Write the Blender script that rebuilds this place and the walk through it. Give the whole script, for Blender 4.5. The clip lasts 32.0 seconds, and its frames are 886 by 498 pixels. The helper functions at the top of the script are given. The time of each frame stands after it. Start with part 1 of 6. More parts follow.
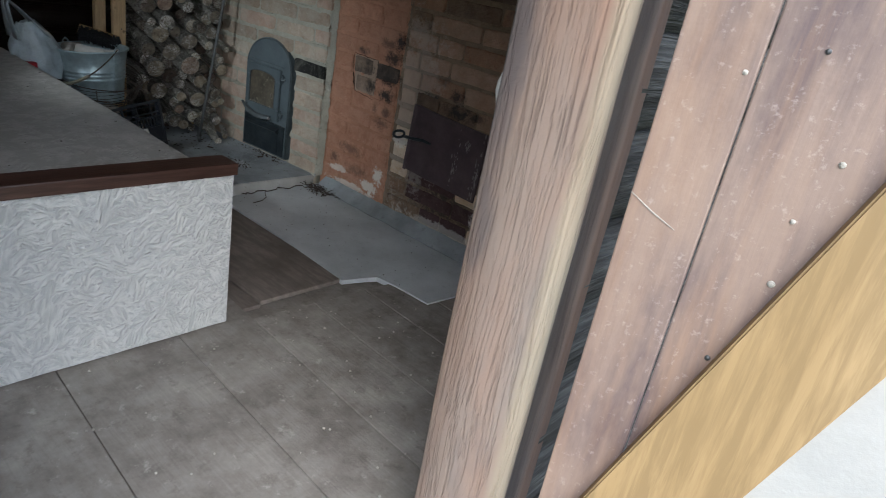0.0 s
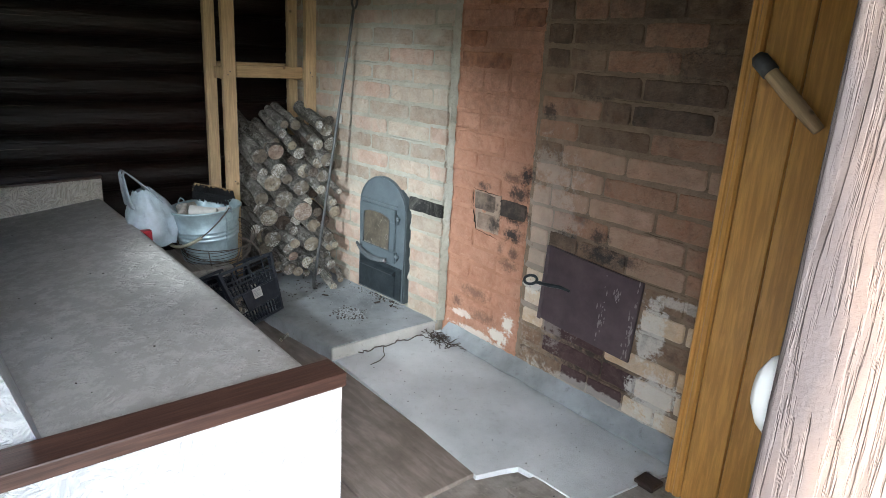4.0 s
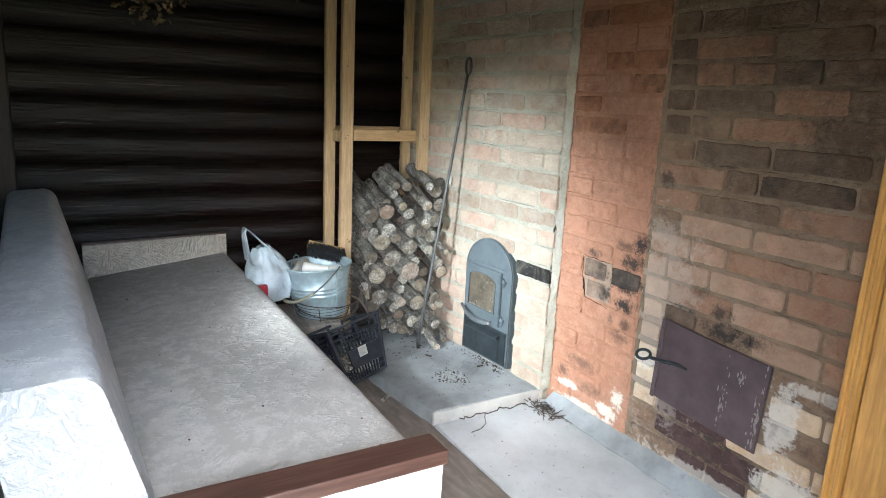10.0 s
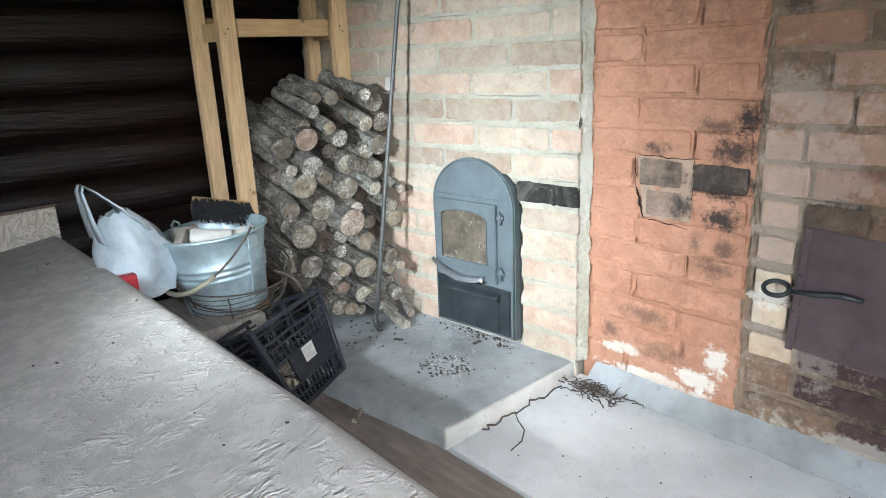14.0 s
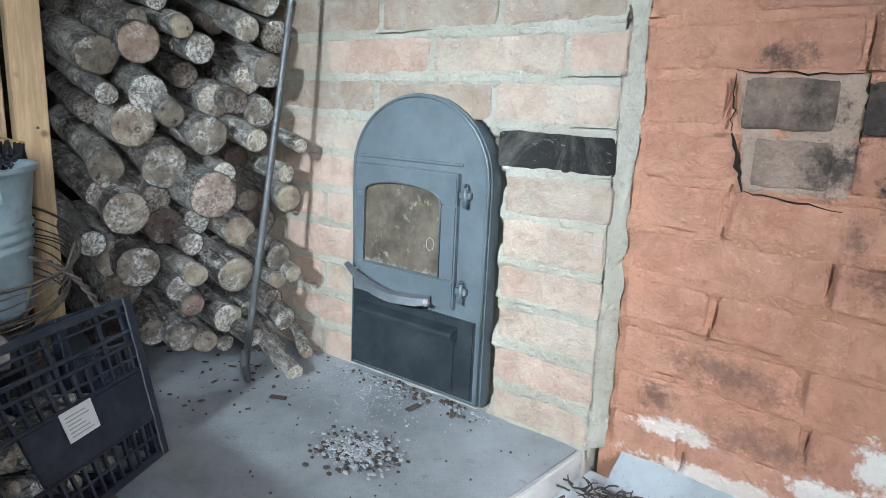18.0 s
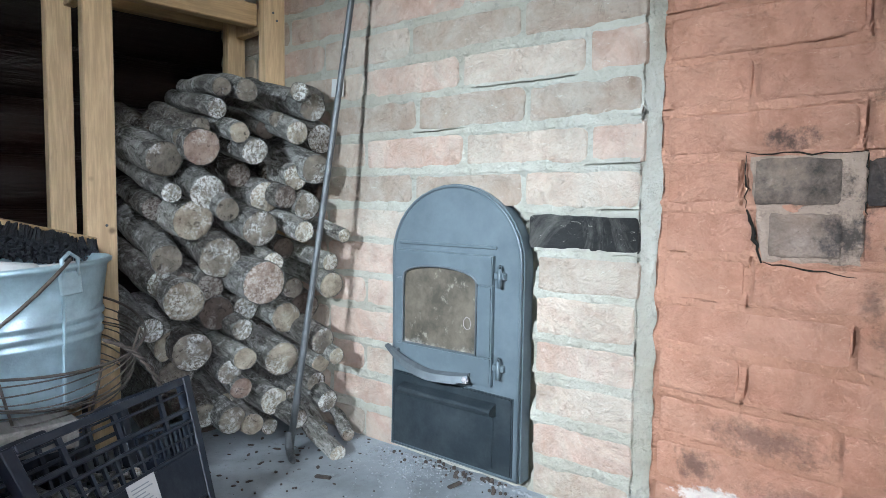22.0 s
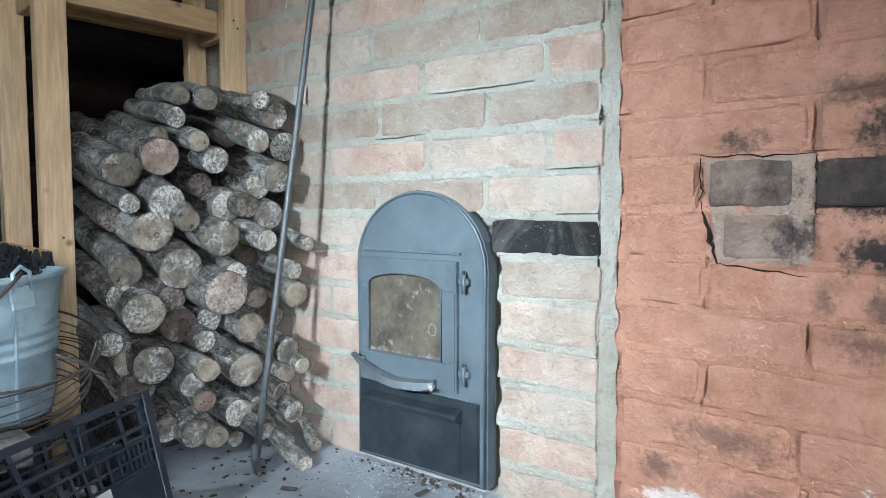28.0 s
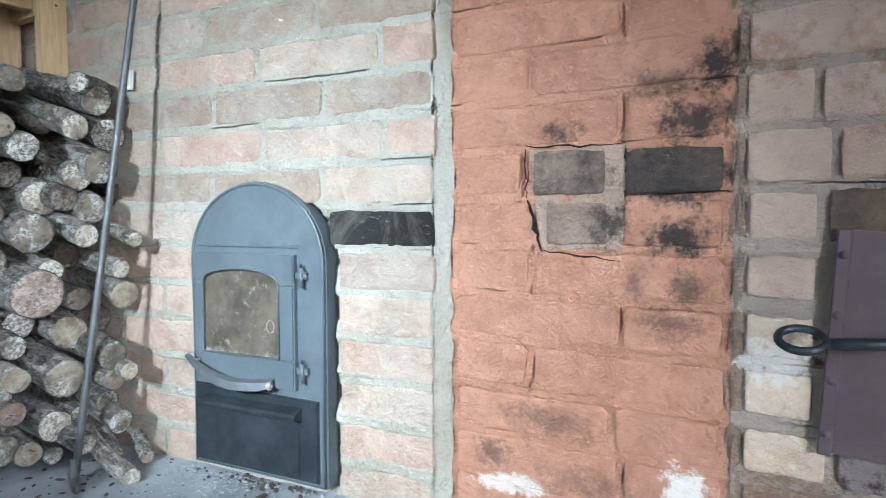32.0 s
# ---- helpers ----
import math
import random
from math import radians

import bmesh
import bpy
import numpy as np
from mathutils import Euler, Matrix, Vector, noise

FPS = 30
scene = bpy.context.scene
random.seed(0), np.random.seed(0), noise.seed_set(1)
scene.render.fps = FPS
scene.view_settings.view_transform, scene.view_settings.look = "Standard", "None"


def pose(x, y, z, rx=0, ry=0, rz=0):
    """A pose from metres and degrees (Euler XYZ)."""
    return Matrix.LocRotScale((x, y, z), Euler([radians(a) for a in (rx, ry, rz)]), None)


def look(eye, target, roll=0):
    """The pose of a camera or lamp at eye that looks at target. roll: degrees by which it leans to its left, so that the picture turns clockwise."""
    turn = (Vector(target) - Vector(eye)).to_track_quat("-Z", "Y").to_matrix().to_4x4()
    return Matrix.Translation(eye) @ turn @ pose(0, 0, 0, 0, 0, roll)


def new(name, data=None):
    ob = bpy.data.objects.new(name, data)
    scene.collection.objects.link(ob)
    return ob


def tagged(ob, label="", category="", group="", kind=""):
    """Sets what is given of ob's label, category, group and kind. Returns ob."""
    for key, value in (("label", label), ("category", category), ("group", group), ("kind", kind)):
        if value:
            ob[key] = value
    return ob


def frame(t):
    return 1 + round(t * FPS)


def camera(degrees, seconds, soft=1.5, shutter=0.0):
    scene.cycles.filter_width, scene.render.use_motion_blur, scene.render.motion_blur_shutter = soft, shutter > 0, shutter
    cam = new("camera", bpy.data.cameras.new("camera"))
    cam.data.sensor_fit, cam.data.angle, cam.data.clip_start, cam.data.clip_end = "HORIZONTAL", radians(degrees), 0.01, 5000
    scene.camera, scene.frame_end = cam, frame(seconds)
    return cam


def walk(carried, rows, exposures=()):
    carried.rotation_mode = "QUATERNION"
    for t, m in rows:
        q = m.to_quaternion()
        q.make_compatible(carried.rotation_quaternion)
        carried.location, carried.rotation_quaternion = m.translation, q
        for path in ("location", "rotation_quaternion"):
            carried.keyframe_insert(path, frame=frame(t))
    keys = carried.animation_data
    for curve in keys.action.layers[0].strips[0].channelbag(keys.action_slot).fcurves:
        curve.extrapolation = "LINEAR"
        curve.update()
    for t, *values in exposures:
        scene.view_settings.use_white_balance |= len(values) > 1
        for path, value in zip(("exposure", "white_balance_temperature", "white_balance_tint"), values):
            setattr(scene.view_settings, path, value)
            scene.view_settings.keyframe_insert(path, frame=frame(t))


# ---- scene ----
cam = camera(68.5, 32.0, soft=0.3, shutter=0.25)
PATH = [
    (0, (-0.014, -0.09, 1.58), (-1.149, 1.365, 0.809), 10.9),
    (0.4, (-0.037, 0.041, 1.618), (-1.175, 1.473, 0.81), 7.4),
    (0.6, (-0.053, 0.081, 1.628), (-1.26, 1.453, 0.816), 4.5),
    (1, (-0.101, 0.01, 1.611), (-1.45, 1.259, 0.823), 8.0),
    (1.2, (-0.105, -0.036, 1.654), (-1.509, 1.126, 0.83), 9.0),
    (1.8, (-0.289, -0.009, 1.652), (-1.549, 1.384, 0.966), 11.7),
    (2, (-0.385, -0.013, 1.653), (-1.609, 1.438, 1.024), 9.9),
    (2.4, (-0.483, -0.022, 1.763), (-1.796, 1.367, 1.176), 5.3),
    (4.5, (-0.601, 0.376, 1.748), (-2.128, 1.532, 1.174), 3.3),
    (5, (-0.637, 0.375, 1.732), (-2.246, 1.428, 1.186), 2.7),
    (5.5, (-0.64, 0.32, 1.765), (-2.284, 1.342, 1.264), 3.9),
    (6, (-0.622, 0.352, 1.761), (-2.31, 1.308, 1.274), 3.8),
    (6.5, (-0.62, 0.322, 1.785), (-2.325, 1.242, 1.29), 3.1),
    (7, (-0.61, 0.337, 1.788), (-2.33, 1.224, 1.283), 2.8),
    (7.5, (-0.621, 0.352, 1.784), (-2.317, 1.265, 1.248), 3.1),
    (8, (-0.636, 0.337, 1.794), (-2.331, 1.268, 1.284), 3.0),
    (8.5, (-0.634, 0.335, 1.809), (-2.343, 1.265, 1.349), 2.4),
    (9, (-0.631, 0.323, 1.828), (-2.348, 1.269, 1.433), 2.3),
    (9.5, (-0.634, 0.315, 1.833), (-2.347, 1.279, 1.463), 2.7),
    (10, (-0.637, 0.339, 1.809), (-2.319, 1.328, 1.37), 2.8),
    (10.5, (-0.646, 0.363, 1.796), (-2.304, 1.387, 1.346), 2.7),
    (11, (-0.69, 0.369, 1.775), (-2.359, 1.389, 1.357), 2.1),
    (11.5, (-0.855, 0.451, 1.669), (-2.465, 1.555, 1.235), 1.3),
    (12, (-1.1, 0.505, 1.593), (-2.695, 1.613, 1.116), 0.3),
    (12.5, (-1.453, 0.552, 1.507), (-3.081, 1.609, 1.028), -3.5),
    (13, (-1.676, 0.65, 1.525), (-3.171, 1.846, 0.948), -2.2),
    (13.5, (-1.854, 0.653, 1.456), (-3.312, 1.91, 0.912), -2.1),
    (15.5, (-2.381, 1.096, 1.261), (-3.772, 2.383, 0.621), -2.9),
    (16, (-2.52, 1.215, 1.264), (-3.862, 2.558, 0.635), -2.4),
    (16.5, (-2.665, 1.296, 1.235), (-3.898, 2.731, 0.587), -0.5),
    (17, (-2.749, 1.415, 1.159), (-4.079, 2.76, 0.509), 1.4),
    (17.5, (-2.843, 1.479, 1.024), (-4.191, 2.859, 0.496), 2.9),
    (18, (-2.871, 1.467, 0.911), (-4.171, 2.925, 0.481), 2.5),
    (18.5, (-2.853, 1.453, 0.893), (-4.161, 2.928, 0.558), 1.7),
    (19, (-2.834, 1.416, 0.895), (-4.159, 2.89, 0.626), 2.6),
    (19.5, (-2.812, 1.367, 0.9), (-4.185, 2.806, 0.686), 1.1),
    (20, (-2.817, 1.339, 0.882), (-4.221, 2.751, 0.698), 1.0),
    (20.5, (-2.823, 1.341, 0.885), (-4.212, 2.77, 0.72), 0.9),
    (21, (-2.822, 1.348, 0.887), (-4.22, 2.768, 0.721), 0.4),
    (21.5, (-2.818, 1.355, 0.894), (-4.215, 2.778, 0.745), 0.7),
    (22, (-2.818, 1.357, 0.888), (-4.205, 2.791, 0.744), 0.8),
    (22.5, (-2.819, 1.358, 0.891), (-4.205, 2.795, 0.772), 0.9),
    (23, (-2.82, 1.356, 0.891), (-4.193, 2.803, 0.751), 0.3),
    (23.5, (-2.811, 1.377, 0.904), (-4.179, 2.829, 0.767), -0.6),
    (24, (-2.802, 1.365, 0.906), (-4.181, 2.808, 0.782), -0.8),
    (24.5, (-2.79, 1.378, 0.925), (-4.144, 2.847, 0.825), -1.2),
    (25, (-2.799, 1.366, 0.907), (-4.157, 2.83, 0.794), -0.6),
    (25.5, (-2.798, 1.377, 0.886), (-4.15, 2.845, 0.758), -0.3),
    (26, (-2.794, 1.383, 0.884), (-4.141, 2.856, 0.759), -0.4),
    (26.5, (-2.797, 1.379, 0.887), (-4.143, 2.853, 0.761), -0.4),
    (28.5, (-2.79, 1.387, 0.889), (-4.12, 2.875, 0.765), -0.1),
    (29, (-2.784, 1.392, 0.878), (-4.117, 2.877, 0.745), -0.5),
    (29.5, (-2.776, 1.398, 0.876), (-4.107, 2.885, 0.749), -0.1),
    (30, (-2.762, 1.41, 0.884), (-4.065, 2.921, 0.751), -1.0),
    (30.5, (-2.755, 1.444, 0.892), (-4.022, 2.984, 0.742), -1.1),
    (31, (-2.75, 1.449, 0.869), (-3.976, 3.023, 0.731), -0.4),
    (31.5, (-2.739, 1.46, 0.851), (-3.91, 3.075, 0.715), 0.0),
    (32, (-2.716, 1.475, 0.851), (-3.762, 3.176, 0.742), -0.1),
]
EXPOSURES = [(0, 1.1, 6200, 8), (1.0, 1.68, 6000, 6), (2.0, 1.76, 6150, 7), (4.5, 3.22, 6200, 8), (7.5, 3.5, 6250, 8), (9, 3.8, 6300, 8), (11, 3.8, 6200, 8), (12, 3.5, 6150, 8), (13, 3.72, 6250, 8),
             (16, 3.6, 6150, 8), (17, 3.1, 6250, 8), (18.5, 3.48, 5700, 8), (29, 3.5, 5650, 7), (32, 3.66, 5650, 7)]
walk(cam, [(t, look(eye, target, roll)) for t, eye, target, roll in PATH], EXPOSURES)

# ---- world, sun, window light ----
world = bpy.data.worlds.new("sky")
scene.world = world
world.use_nodes = True
_n = world.node_tree.nodes
_sky = _n.new("ShaderNodeTexSky")
_sky.sky_type, _sky.sun_disc = "NISHITA", False
_sky.sun_elevation, _sky.sun_rotation = radians(41), radians(128)
_sky.air_density, _sky.dust_density = 1.0, 1.0
_n["Background"].inputs["Strength"].default_value = 0.15
world.node_tree.links.new(_sky.outputs["Color"], _n["Background"].inputs["Color"])

sun = new("sun", bpy.data.lights.new("sun", "SUN"))
sun.data.energy, sun.data.angle, sun.data.color = 3.1, radians(76), (1.0, 0.985, 0.955)
SUN_AZ, SUN_EL = radians(128), radians(41)
sun.matrix_basis = look((30 * math.sin(SUN_AZ), 30 * math.cos(SUN_AZ), 30 * math.tan(SUN_EL)), (0, 0, 0))

WIN_X0, WIN_X1, WIN_Z0, WIN_Z1 = -3.72, -3.20, 1.49, 2.03
window_light = new("window_light", bpy.data.lights.new("window_light", "AREA"))
window_light.data.shape, window_light.data.size, window_light.data.size_y = "RECTANGLE", 0.28, 0.14
window_light.data.energy, window_light.data.color = 1.9, (0.88, 0.96, 0.98)
window_light.data.spread = radians(47)
window_light.matrix_basis = look((-3.50, -0.50, 1.76), (-4.10, 2.8, 0.58))


# ---- material helpers ----
class Nodes:
    """A short way to write node trees."""

    def __init__(self, name):
        self.mat = bpy.data.materials.new(name)
        self.mat.use_nodes = True
        self.t = self.mat.node_tree
        self.b = self.t.nodes["Principled BSDF"]
        self.pos = self.t.nodes.new("ShaderNodeNewGeometry").outputs["Position"]
        self.rnd = self.t.nodes.new("ShaderNodeObjectInfo").outputs["Random"]

    def put(self, sock, value):
        if hasattr(value, "is_output"):
            self.t.links.new(value, sock)
        elif isinstance(value, (tuple, list)) and len(value) == 3 and sock.type == "RGBA":
            sock.default_value = (*value, 1)
        else:
            sock.default_value = value

    def scale(self, s, vec=None, rot=(0, 0, 0)):
        n = self.t.nodes.new("ShaderNodeMapping")
        self.put(n.inputs["Vector"], vec or self.pos)
        n.inputs["Scale"].default_value = s
        n.inputs["Rotation"].default_value = [radians(a) for a in rot]
        return n.outputs["Vector"]

    def local(self):
        return self.t.nodes.new("ShaderNodeTexCoord").outputs["Object"]

    def noise(self, scale, detail=4.0, rough=0.55, vec=None, distort=0.0):
        n = self.t.nodes.new("ShaderNodeTexNoise")
        self.put(n.inputs["Vector"], vec or self.pos)
        n.inputs["Scale"].default_value, n.inputs["Detail"].default_value = scale, detail
        n.inputs["Roughness"].default_value, n.inputs["Distortion"].default_value = rough, distort
        return n.outputs["Fac"]

    def voronoi(self, scale, vec=None, feature="F1", out="Distance"):
        n = self.t.nodes.new("ShaderNodeTexVoronoi")
        n.feature = feature
        self.put(n.inputs["Vector"], vec or self.pos)
        n.inputs["Scale"].default_value = scale
        return n.outputs[out]

    def wave(self, scale, distort, vec=None, detail=2.0, axis="X", dscale=1.0):
        n = self.t.nodes.new("ShaderNodeTexWave")
        n.bands_direction = axis
        self.put(n.inputs["Vector"], vec or self.pos)
        n.inputs["Scale"].default_value, n.inputs["Distortion"].default_value = scale, distort
        n.inputs["Detail"].default_value, n.inputs["Detail Scale"].default_value = detail, dscale
        return n.outputs["Fac"]

    def ramp(self, fac, *stops):
        n = self.t.nodes.new("ShaderNodeValToRGB")
        self.put(n.inputs["Fac"], fac)
        e = n.color_ramp.elements
        while len(e) < len(stops):
            e.new(0.5)
        for k, (p, c) in zip(e, stops):
            k.position = p
            k.color = (*c, 1) if isinstance(c, tuple) else (c, c, c, 1)
        return n.outputs["Color"]

    def mix(self, fac, a, b, mode="MIX"):
        n = self.t.nodes.new("ShaderNodeMix")
        n.data_type, n.blend_type = "RGBA", mode
        self.put(n.inputs["Factor"], fac)
        self.put(n.inputs[6], a)
        self.put(n.inputs[7], b)
        return n.outputs[2]

    def math(self, op, a, b=0.0, clamp=False):
        n = self.t.nodes.new("ShaderNodeMath")
        n.operation, n.use_clamp = op, clamp
        self.put(n.inputs[0], a)
        self.put(n.inputs[1], b)
        return n.outputs[0]

    def xyz(self, vec=None):
        n = self.t.nodes.new("ShaderNodeSeparateXYZ")
        self.put(n.inputs[0], vec or self.pos)
        return n.outputs

    def blob(self, centre, size, soft=0.35, rag=0.5, rscale=14.0):
        """A stain with a ragged edge: 1 within an ellipsoid round centre."""
        m = self.t.nodes.new("ShaderNodeMapping")
        m.vector_type = "TEXTURE"
        self.put(m.inputs["Vector"], self.pos)
        m.inputs["Location"].default_value, m.inputs["Scale"].default_value = centre, size
        ln = self.t.nodes.new("ShaderNodeVectorMath")
        ln.operation = "LENGTH"
        self.put(ln.inputs[0], m.outputs[0])
        rags = self.math("ADD", self.math("MULTIPLY", self.math("SUBTRACT", self.noise(rscale, 6, 0.7), 0.5), rag * 3.2), self.math("MULTIPLY", self.math("SUBTRACT", self.noise(rscale * 4.5, 4, 0.7), 0.5), rag * 1.6))
        edge = self.math("ADD", ln.outputs["Value"], rags)
        return self.ramp(edge, (1 - soft, 1.0), (1.0 + soft * 0.4, 0.0))

    def done(self, color, rough=0.7, height=None, strength=0.4, dist=0.01, metal=0.0, spec=0.5):
        self.put(self.b.inputs["Base Color"], color)
        self.put(self.b.inputs["Roughness"], rough)
        self.put(self.b.inputs["Metallic"], metal)
        self.put(self.b.inputs["Specular IOR Level"], spec)
        if height is not None:
            n = self.t.nodes.new("ShaderNodeBump")
            n.inputs["Strength"].default_value, n.inputs["Distance"].default_value = strength, dist
            self.put(n.inputs["Height"], height)
            self.t.links.new(n.outputs["Normal"], self.b.inputs["Normal"])
        return self.mat


def brick_material(name, base, alt, mortar, smear=0.35, soot=0.0, limes=(), pits=0.5, stains=()):
    """Old fired brick: tone by piece, broad mottling, mortar smeared over the face, pores, soot and lime."""
    m = Nodes(name)
    tone = m.mix(m.rnd, base, alt)
    broad = m.noise(4.2, 5, 0.6)
    col = m.mix(m.ramp(broad, (0.36, 0.0), (0.62, 0.55)), tone, tuple(c * k for c, k in zip(base, (0.66, 0.60, 0.56))))
    mott = m.noise(13, 7, 0.68, None, 0.6)
    col = m.mix(m.ramp(mott, (0.42, 0.0), (0.66, 0.7)), col, tuple(c * k for c, k in zip(base, (0.58, 0.52, 0.48))))
    fine = m.noise(60, 5, 0.7)
    col = m.mix(m.ramp(fine, (0.52, 0.0), (0.68, 0.22)), col, tuple(min(1, c * 1.25) for c in alt))
    wash = m.noise(5.5, 9, 0.76, None, 0.8)
    sm = m.ramp(wash, (0.60 - smear * 0.42, 0.0), (0.70, 1.0))
    col = m.mix(m.math("MULTIPLY", sm, min(1.0, smear * 1.3)), col, mortar)
    blot = m.noise(24, 8, 0.76, None, 0.7)
    col = m.mix(m.ramp(blot, (0.58, 0.0), (0.66, 0.5)), col, tuple(c * 0.45 for c in base))
    pore = m.ramp(m.noise(120, 4, 0.75), (0.64, 0.0), (0.70, 1.0))
    pore = m.math("MULTIPLY", pore, m.ramp(m.noise(12, 4, 0.6), (0.48, 0.0), (0.62, 1.0)))
    col = m.mix(m.math("MULTIPLY", pore, 0.6), col, tuple(c * 0.32 for c in base))
    scrape = m.ramp(m.noise(30, 7, 0.78, m.scale((1.0, 1.0, 2.0)), 0.8), (0.61, 0.0), (0.66, 0.65))
    col = m.mix(scrape, col, tuple(min(0.8, c * 1.15) for c in mortar))
    for centre, size, amount in limes:
        col = m.mix(m.math("MULTIPLY", m.blob(centre, size, 0.3, 0.75, 11), amount), col, (0.74, 0.71, 0.66))
    if soot:
        so = m.ramp(m.math("ADD", m.noise(8, 7, 0.72), m.math("MULTIPLY", m.rnd, 0.12)), (0.60 - soot * 0.22, 0.0), (0.98 - soot * 0.28, 0.92))
        col = m.mix(so, col, (0.04, 0.035, 0.032))
    for centre, size, amount in stains:
        col = m.mix(m.math("MULTIPLY", m.blob(centre, tuple(1.15 * c for c in size), 0.75, 0.85, 22), amount), col, (0.035, 0.032, 0.032))
    h = m.math("ADD", m.math("MULTIPLY", mott, 0.9), m.math("MULTIPLY", fine, 0.25 * pits))
    h = m.math("ADD", h, m.math("MULTIPLY", blot, 1.0))
    h = m.math("SUBTRACT", m.math("ADD", h, m.math("MULTIPLY", sm, 0.3)), m.math("MULTIPLY", pore, 0.3))
    return m.done(col, 0.92, h, 1.0, 0.016, spec=0.2)


def mortar_material(name, base, dark, stains=(), limes=()):
    m = Nodes(name)
    n1, n2 = m.noise(7, 7, 0.65), m.noise(38, 6, 0.74)
    col = m.mix(m.ramp(n1, (0.32, 0.0), (0.66, 1.0)), dark, base)
    col = m.mix(m.ramp(m.noise(2.6, 5, 0.6), (0.44, 0.0), (0.64, 0.5)), col, tuple(c * k for c, k in zip(dark, (0.80, 0.74, 0.66))))
    col = m.mix(m.ramp(n2, (0.55, 0.0), (0.68, 0.45)), col, tuple(c * 0.55 for c in dark))
    grit = m.ramp(m.noise(150, 3, 0.7), (0.64, 0.0), (0.72, 0.4))
    col = m.mix(grit, col, tuple(c * 0.4 for c in dark))
    for centre, size, amount in limes:
        col = m.mix(m.math("MULTIPLY", m.blob(centre, size, 0.3, 0.75, 11), amount), col, (0.74, 0.71, 0.66))
    for centre, size, amount in stains:
        col = m.mix(m.math("MULTIPLY", m.blob(centre, tuple(1.15 * c for c in size), 0.75, 0.85, 22), amount), col, (0.035, 0.032, 0.032))
    h = m.math("SUBTRACT", m.math("ADD", n1, m.math("MULTIPLY", n2, 1.2)), m.math("MULTIPLY", grit, 0.2))
    return m.done(col, 0.95, h, 1.0, 0.018, spec=0.15)


def wood_material(name, light, dark, grain=(1, 1, 12), rings=26.0, rough=0.55, strength=0.3, knots=0.0, local=True, dirt=None, spec=0.4, dist=0.004):
    """Sawn or planed wood: streaks along the short axis of the grain scale."""
    m = Nodes(name)
    base = m.local() if local else m.pos
    off = m.t.nodes.new("ShaderNodeVectorMath")
    off.operation = "ADD"
    m.put(off.inputs[0], base)
    cmb = m.t.nodes.new("ShaderNodeCombineXYZ")
    for k in range(3):
        m.put(cmb.inputs[k], m.math("MULTIPLY", m.rnd, 7.0 + 3 * k))
    m.put(off.inputs[1], cmb.outputs[0])
    vec = m.scale(grain, off.outputs[0])
    n1 = m.noise(rings * 0.1, 5, 0.6, vec, 0.6)
    n2 = m.noise(rings, 4, 0.65, vec, 0.3)
    col = m.mix(m.ramp(n1, (0.3, 0.0), (0.7, 1.0)), dark, light)
    col = m.mix(m.ramp(n2, (0.42, 0.55), (0.62, 0.0)), col, tuple(c * 0.6 for c in dark))
    if knots:
        v = m.voronoi(knots, m.scale((1.0, 1.0, 1.0), off.outputs[0]))
        col = m.mix(m.ramp(v, (0.035, 0.85), (0.1, 0.0)), col, tuple(c * 0.3 for c in dark))
    if dirt:
        col = m.mix(m.ramp(m.noise(3.2, 6, 0.65), (0.45, 0.0), (0.75, 0.75)), col, dirt)
    return m.done(col, rough, m.math("ADD", n2, n1), strength, dist, spec=spec)


def plain_material(name, base, rough=0.5, metal=0.0, vary=0.3, scale=14.0, strength=0.15, spec=0.5, dirt=None, dirt_scale=5.0, dirt_amount=0.6):
    m = Nodes(name)
    n1, n2 = m.noise(scale, 5, 0.6), m.noise(scale * 7, 4, 0.65)
    col = m.mix(m.ramp(n1, (0.3, 0.0), (0.75, 1.0)), tuple(c * (1 - vary) for c in base), base)
    if dirt:
        col = m.mix(m.ramp(m.noise(dirt_scale, 7, 0.7), (0.45, 0.0), (0.7, dirt_amount)), col, dirt)
    r = m.math("ADD", m.math("MULTIPLY", n2, 0.25), rough - 0.12)
    return m.done(col, r, m.math("ADD", n1, n2), strength, 0.006, metal, spec)


# ---- materials ----
PALE_MORTAR = (0.47, 0.45, 0.385)
M_BRICK_PALE = brick_material("brick_pale", (0.505, 0.40, 0.32), (0.52, 0.43, 0.35), PALE_MORTAR, 0.52, pits=0.6)
M_BRICK_PINK = brick_material("brick_pink", (0.54, 0.385, 0.308), (0.52, 0.395, 0.32), PALE_MORTAR, 0.48)
M_BRICK_GREY = brick_material("brick_greyed", (0.36, 0.282, 0.222), (0.40, 0.32, 0.255), PALE_MORTAR, 0.48)
M_BRICK_CHAR = brick_material("brick_charred", (0.022, 0.022, 0.022), (0.032, 0.031, 0.030), (0.40, 0.385, 0.34), 0.22)
